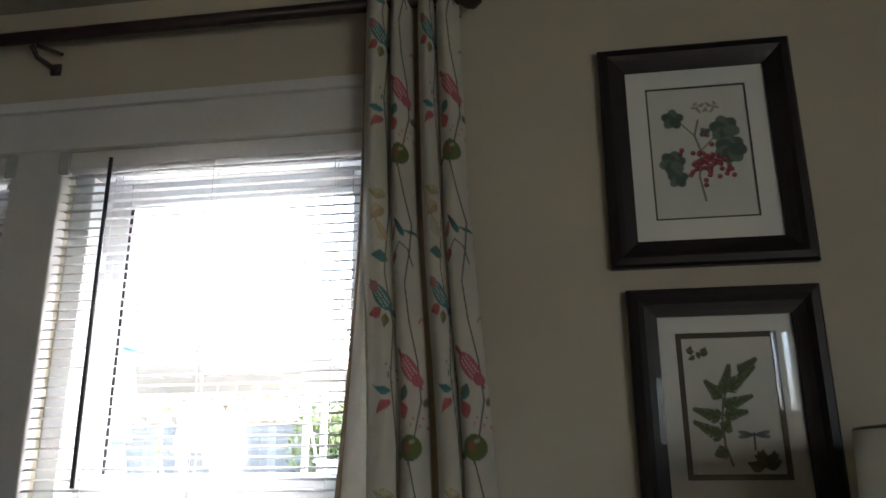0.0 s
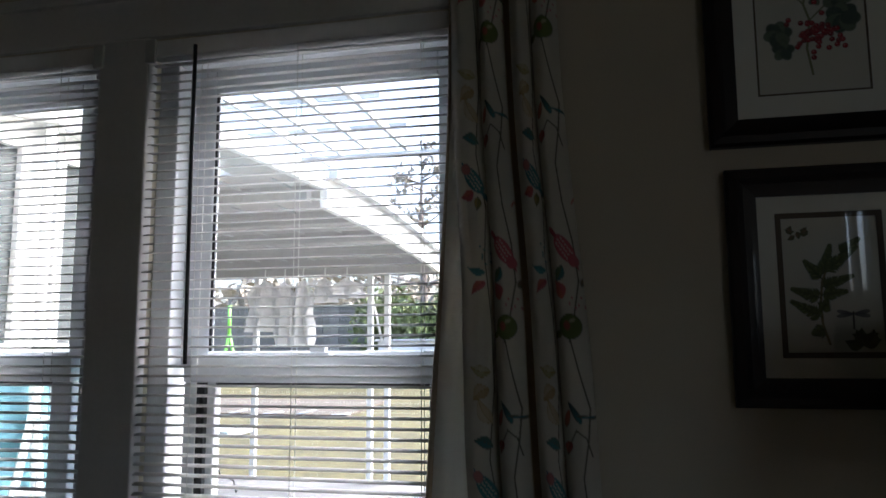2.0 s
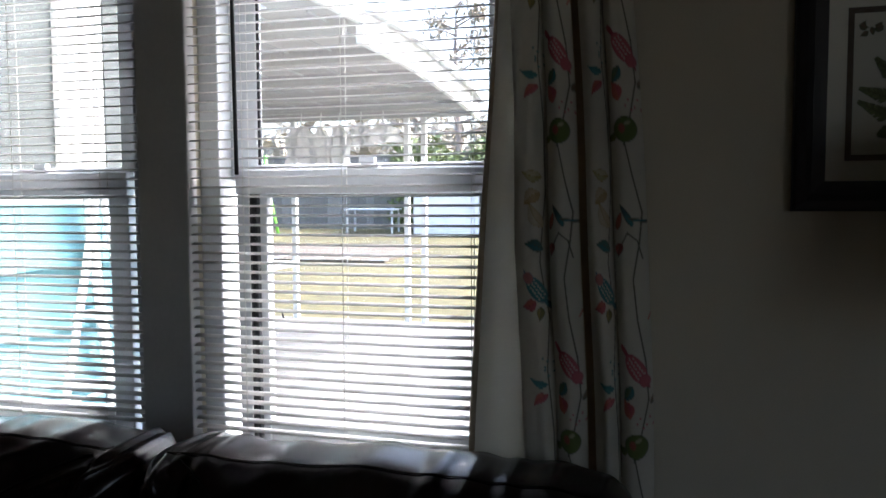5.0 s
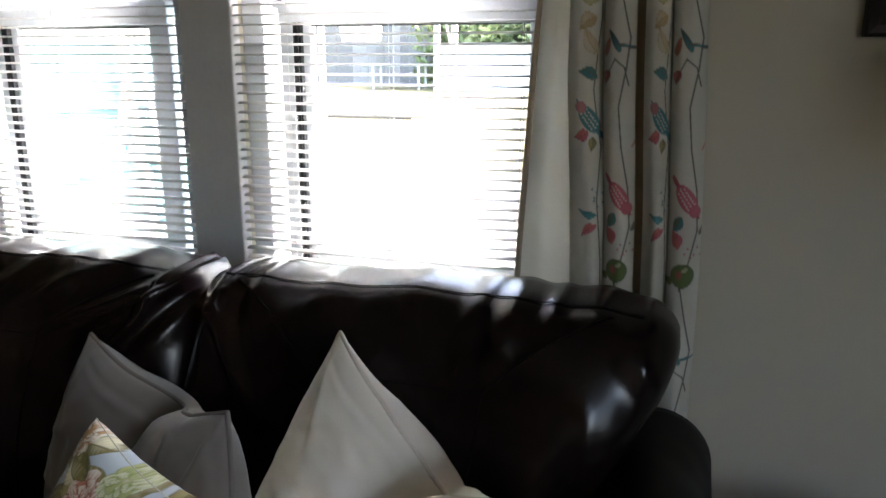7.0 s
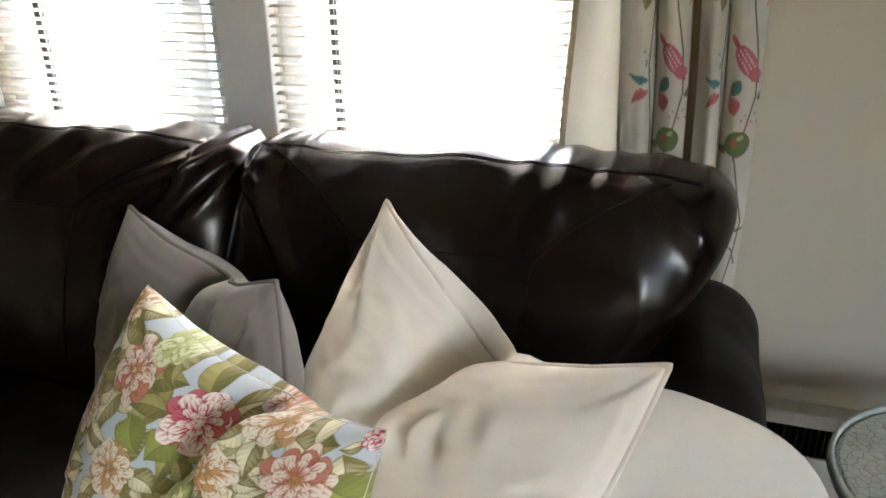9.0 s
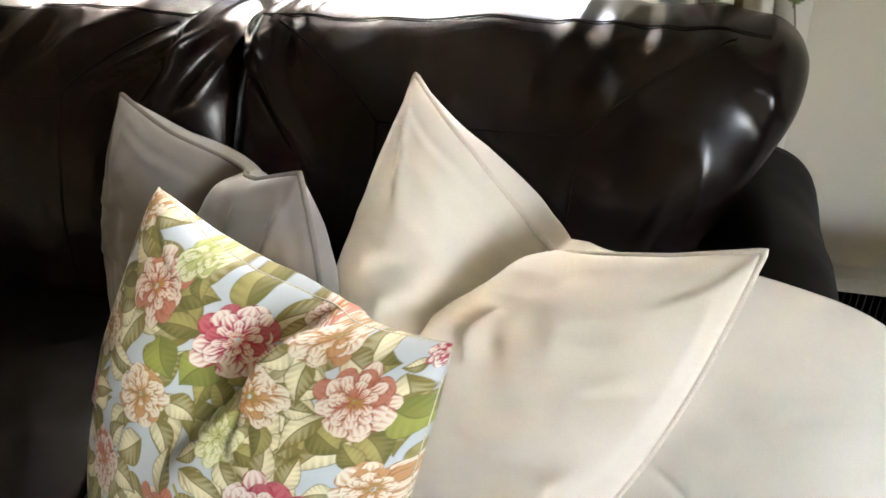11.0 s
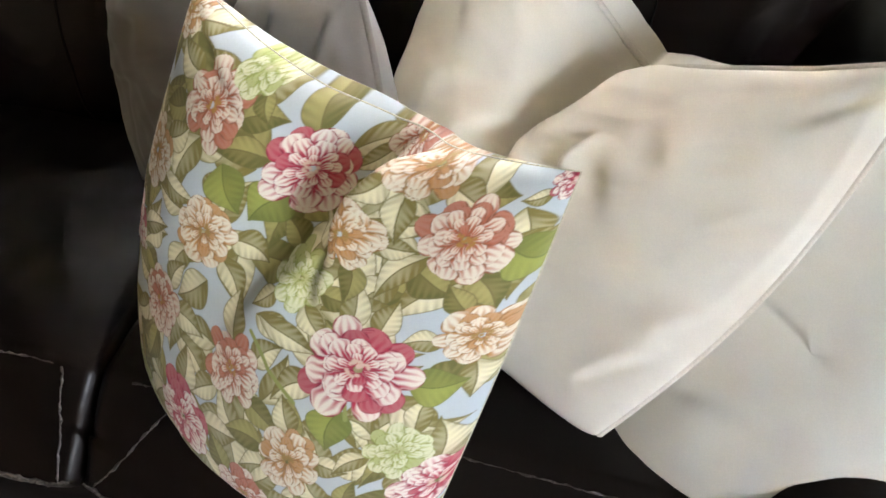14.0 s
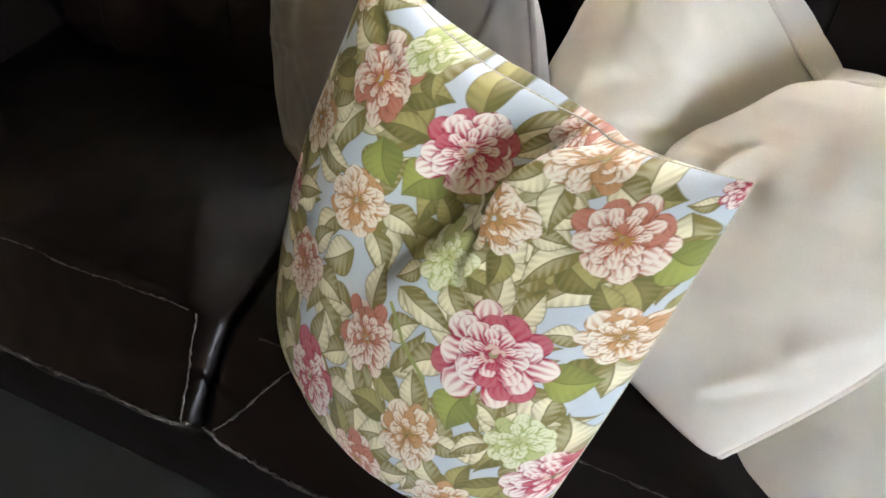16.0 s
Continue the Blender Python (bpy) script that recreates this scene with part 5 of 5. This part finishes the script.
for k in range(len(lo)):
    bm.faces.new((lo[k], lo[(k + 1) % len(lo)], hi[(k + 1) % len(lo)], hi[k]))
part("roof_panel", bm, M_ROOFUNDER, porch)


def edge_band(pts, low, high, thick):
    """A band that follows the curved edge of the roof."""
    bm = bmesh.new()
    for (xa, ya), (xb, yb) in zip(pts, pts[1:]):
        vs = [bm.verts.new(v) for v in ((xa, ya, low), (xb, yb, low), (xb, yb, high), (xa, ya, high), (xa + thick, ya, low), (xb + thick, yb, low), (xb + thick, yb, high), (xa + thick, ya, high))]
        for f in ((0, 1, 2, 3), (4, 7, 6, 5), (0, 4, 5, 1), (3, 2, 6, 7), (0, 3, 7, 4), (1, 5, 6, 2)):
            bm.faces.new([vs[i] for i in f])
    bmesh.ops.remove_doubles(bm, verts=bm.verts, dist=0.0005)
    return bm


part("fascia", edge_band(edge[2:], 2.46, 2.69, 0.05), M_OUTWHITE, porch, "white painted curved fascia")
part("edge_trim", edge_band(edge[:3], 2.59, 2.70, 0.04), M_OUTWHITE, porch, "thin white edge trim")
part("gutter", edge_band([(x + 0.06, y) for x, y in edge[2:]], 2.66, 2.72, 0.06), M_GREYPLASTIC, porch, "grey gutter along the edge")
for y in (4.6, 5.5, 6.5, 7.5, 8.5, 9.35):
    x1 = np.interp(y, [e[1] for e in edge], [e[0] for e in edge]) - 0.05
    part("beam", boxes((-8.4, float(x1), y - 0.04, y + 0.04, 2.50, 2.60)), M_ROOFUNDER, porch)
for k in range(18):
    part("roof_seam", boxes((-8.3 + 0.36 * k, -8.285 + 0.36 * k, 4.3, 9.3, 2.585, 2.599)), M_GREYPLASTIC, porch)
for x in (-4.80, -3.20, -2.97, -7.0):
    part("post", boxes((x - 0.035, x + 0.035, 9.32, 9.39, -0.15, 2.50), bevel=0.006), M_OUTWHITE, porch)
part("brace", tube(bmesh.new(), [(-3.18, 9.36, 2.2), (-2.99, 9.36, 1.4)], 0.016, 6), M_OUTWHITE, porch)

lines = thing("pergola", (-1.5, 3.0, 2.7), "slender pale rafters of a clear-roofed pergola on the house", "pergola")
for x, y1 in ((-3.1, 3.2), (-1.90, 4.6), (-1.73, 4.5), (-1.53, 4.4), (-1.30, 4.3)):
    part("rafter", boxes((x - 0.011, x + 0.011, WALL + T, y1, 2.72, 2.76)), M_GREYPLASTIC, lines)
for y in (2.45, 2.95, 3.45, 3.95):
    part("batten", boxes((-3.1, -1.2, y - 0.01, y + 0.01, 2.765, 2.785)), M_GREYPLASTIC, lines)
part("end_bar", boxes((-1.99, -1.1, 4.3, 4.34, 2.70, 2.72)), M_GREYPLASTIC, lines)

ladder = thing("step_ladder", (-2.25, 2.7, -0.15), "white folding step ladder standing open beside the blue wall", "ladder")
for lx in (-2.41, -2.12):
    part("rail", tube(bmesh.new(), [(lx, 2.30, -0.15), (lx, 2.73, 1.52)], 0.017, 8), M_OUTWHITE, ladder, smooth=True)
    part("rear_rail", tube(bmesh.new(), [(lx, 3.06, -0.15), (lx, 2.75, 1.50)], 0.014, 8), M_OUTWHITE, ladder, smooth=True)
    part("spreader", tube(bmesh.new(), [(lx, 2.50, 0.62), (lx, 2.91, 0.62)], 0.007, 6), M_GREYPLASTIC, ladder)
for k in range(5):
    f = (k + 1) / 6
    part("step", boxes((-2.41, -2.12, 2.29 + 0.43 * f, 2.37 + 0.43 * f, -0.15 + 1.67 * f, -0.125 + 1.67 * f), bevel=0.004), M_OUTWHITE, ladder)
part("top_cap", boxes((-2.43, -2.10, 2.68, 2.80, 1.51, 1.55), bevel=0.008), M_OUTWHITE, ladder)

shelf = thing("wall_shelf", (-2.7, 4.19, 1.0), "grey fold-down shelf on the end of the blue house wing", "shelf")
part("board", boxes((-3.0, -2.36, 4.18, 4.50, 1.015, 1.05), bevel=0.006), M_GREYPLASTIC, shelf)
part("bracket", boxes((-2.75, -2.72, 4.18, 4.40, 0.80, 1.014)), M_GREYPLASTIC, shelf)
part("cable", tube(bmesh.new(), [(-2.50, 4.3, 1.015), (-2.52, 4.3, 0.90), (-2.47, 4.3, 0.78), (-2.38, 4.3, 0.75), (-2.36, 4.3, 0.68)], 0.006, 6), M_METALDARK, shelf, "dark hanging cable", smooth=True)


def garment(x, y, w, top, length, seed):
    root = thing("hanging_garment", (x, y, top), "white washing hung under the patio roof", "laundry", "washing on the line")
    u, v = np.meshgrid(np.linspace(0, 1, 30), np.linspace(0, 1, 40), indexing="ij")
    wid = w * (0.55 + 0.45 * smooth(0, 0.18, v)) * (1 + 0.15 * v)
    px = x + (u - 0.5) * wid + 0.02 * fbm(u * 3, v * 4, seed)
    py = y + 0.06 * np.sin(u * 11 + seed) * (0.3 + v) + 0.03 * fbm(u * 5, v * 3, seed + 2)
    pz = top - length * v - 0.1 * np.abs(u - 0.5) * (1 - v)
    f = np.stack([px, py, pz], -1)
    g = f + np.array((0, 0.03, 0))
    sheet("cloth", [(f[::-1], None), (g, None)], M_CLOTH, root)
    part("hanger", tube(bmesh.new(), [(x, y + 0.015, top - 0.02), (x, y + 0.015, top + 0.07), (x, y + 0.03, 2.498)], 0.008, 6), M_OUTWHITE, root)


for k, (x, w, top, ll) in enumerate(((-4.28, 0.40, 2.36, 0.62), (-4.02, 0.26, 2.34, 0.78), (-3.78, 0.26, 2.36, 0.80), (-3.50, 0.24, 2.38, 0.30), (-3.22, 0.36, 2.37, 0.24))):
    garment(x, 8.50, w, top, ll, k)
swing = thing("garden_stand", (-12.0, 23.4, 0.33), "tall lime green A-shaped garden stand on the lawn", "garden stand")
part("pole", tube(bmesh.new(), [(-12.85, 23.4, 2.05), (-12.87, 23.4, 3.0)], 0.06, 8), M_LIME, swing, smooth=True)
for x in (-13.2, -12.45):
    part("leg", tube(bmesh.new(), [(x, 23.4, 0.33), (-12.85, 23.4, 2.1)], 0.05, 8), M_LIME, swing, smooth=True)

fence = thing("fence", (-14, 26, FAR), "weathered grey close-boarded timber fence", "fence")
firstb = part("board", boxes((-40, -39.7, 26, 26.04, FAR, 3.1)), M_FENCE, fence)
for k in range(1, 160):
    share(firstb, "board", (0.31 * k, 0.012 * (k % 2), 0.02 * math.sin(k * 2.1)), fence)
bed = thing("garden_bed", (-8.5, 17.4, 0.1), "low strip of dark soil with pale edging sticks", "garden bed")
bm = boxes((-11.5, -5.9, 15.9, 19.0, -0.1, 0.02), bevel=0.01)
for vert in bm.verts:
    vert.co.z += 0.038 * (vert.co.y - 14) + 0.01
part("soil", bm, M_SOIL, bed)
for k in range(7):
    x = -11.2 + 0.82 * k
    part("edging_stick", tube(bmesh.new(), [(x, 15.95, 0.09), (x + 0.45, 16.0 + 0.1 * math.sin(k * 2), 0.16 + 0.05 * math.sin(k * 3))], 0.02, 6), M_OUTWHITE, bed, smooth=True)
shed = thing("white_shed", (-6.4, 24.2, FAR), "low white garden shed wall", "shed")
part("wall", boxes((-7.7, -4.7, 23.7, 24.5, FAR - 0.05, 1.75), bevel=0.02), M_OUTWHITE, shed)
part("roof", boxes((-7.8, -4.6, 23.6, 24.6, 1.75, 1.83), bevel=0.02), M_ROOFUNDER, shed)
gt = thing("garden_table", (-9.3, 24.2, FAR), "grey garden table with slender legs", "table")
part("tabletop", boxes((-10.2, -8.4, 23.8, 24.6, 1.12, 1.18), bevel=0.01), M_GREYPLASTIC, gt)
for x in (-10.1, -8.5):
    for y in (23.85, 24.55):
        part("leg", boxes((x - 0.03, x + 0.03, y - 0.03, y + 0.03, FAR - 0.05, 1.12)), M_GREYPLASTIC, gt)


def clumps(name, label, category, centres, count, size, material, seed):
    """A crown of many small leaf cards gathered round clump centres."""
    rng = np.random.default_rng(seed)
    cs = np.array(centres)
    pick = cs[rng.integers(0, len(cs), count)]
    d = rng.normal(size=(count, 3))
    d = d / np.linalg.norm(d, axis=1, keepdims=True) * rng.random((count, 1)) ** 0.45
    pos = pick[:, :3] + d * pick[:, 3:4]
    a, b = rng.normal(size=(count, 3)), rng.normal(size=(count, 3))
    a /= np.linalg.norm(a, axis=1, keepdims=True)
    b = np.cross(a, b)
    b /= np.linalg.norm(b, axis=1, keepdims=True)
    s = size * rng.uniform(0.6, 1.3, (count, 1))
    v = np.stack([pos - a * s, pos + b * s * 0.45, pos + a * s, pos - b * s * 0.45], 1).reshape(-1, 3)
    me = bpy.data.meshes.new(name)
    me.from_pydata(v.tolist(), [], np.arange(len(v)).reshape(-1, 4).tolist())
    me.materials.append(material)
    return me


hedge = tagged(new("hedge", clumps("hedge", "", "", [(x, 25.2 + 0.4 * math.sin(x * 3), z + 0.3 * math.sin(x * 2.2), 0.8) for x in np.arange(-8.4, 1, 0.45) for z in (0.8, 1.5, 2.2, 2.75)], 9000, 0.16, M_LEAF, 3)), "clipped green hedge along the fence", "hedge", kind="stuff")
woods = tagged(new("far_woods", clumps("far_woods", "", "", [(x + 1.5 * math.sin(x * 5.1), 42 + 3 * math.sin(x), z, 2.2) for x in np.arange(-60, 25, 2.3) for z in (1.8, 4.2)], 9000, 0.5, M_TREELEAF, 5)), "hazy line of trees beyond the garden", "woods", kind="stuff")


def tree(x, y, h, seed):
    root = thing("tree", (x, y, GROUND), "tall thin-leaved tree beyond the fence", "tree", "trees beyond the fence")
    rng = random.Random(seed)
    bm = tube(bmesh.new(), [(x, y, GROUND), (x + 0.1, y, h * 0.35), (x - 0.1, y + 0.1, h * 0.7), (x, y, h * 0.97)], [0.22, 0.17, 0.1, 0.02], 9)
    centres = []
    for k in range(26):
        z = h * rng.uniform(0.25, 0.95)
        a = rng.uniform(0, 6.28)
        r = (h - z) * 0.32 + 0.5
        e = (x + r * math.cos(a), y + r * math.sin(a), z + 0.25 * r)
        tube(bm, [(x, y, z - 0.2), (x + 0.5 * (e[0] - x), y + 0.5 * (e[1] - y), z + 0.05 * r), e], [0.06, 0.035, 0.012], 5)
        centres.append((*e, rng.uniform(0.4, 0.8)))
    part("trunk", bm, M_BARK, root, smooth=True)
    me = clumps("crown", "", "", centres, 1500, 0.15, M_TREELEAF, seed)
    me.transform(Matrix.Translation(-BASE[root.name]))
    new("crown", me).parent = root


for x, y, h, s in ((-8.6, 33, 11, 3), (-6.2, 36, 9.5, 5), (-12.0, 38, 8, 7)):
    tree(x, y, h, s)
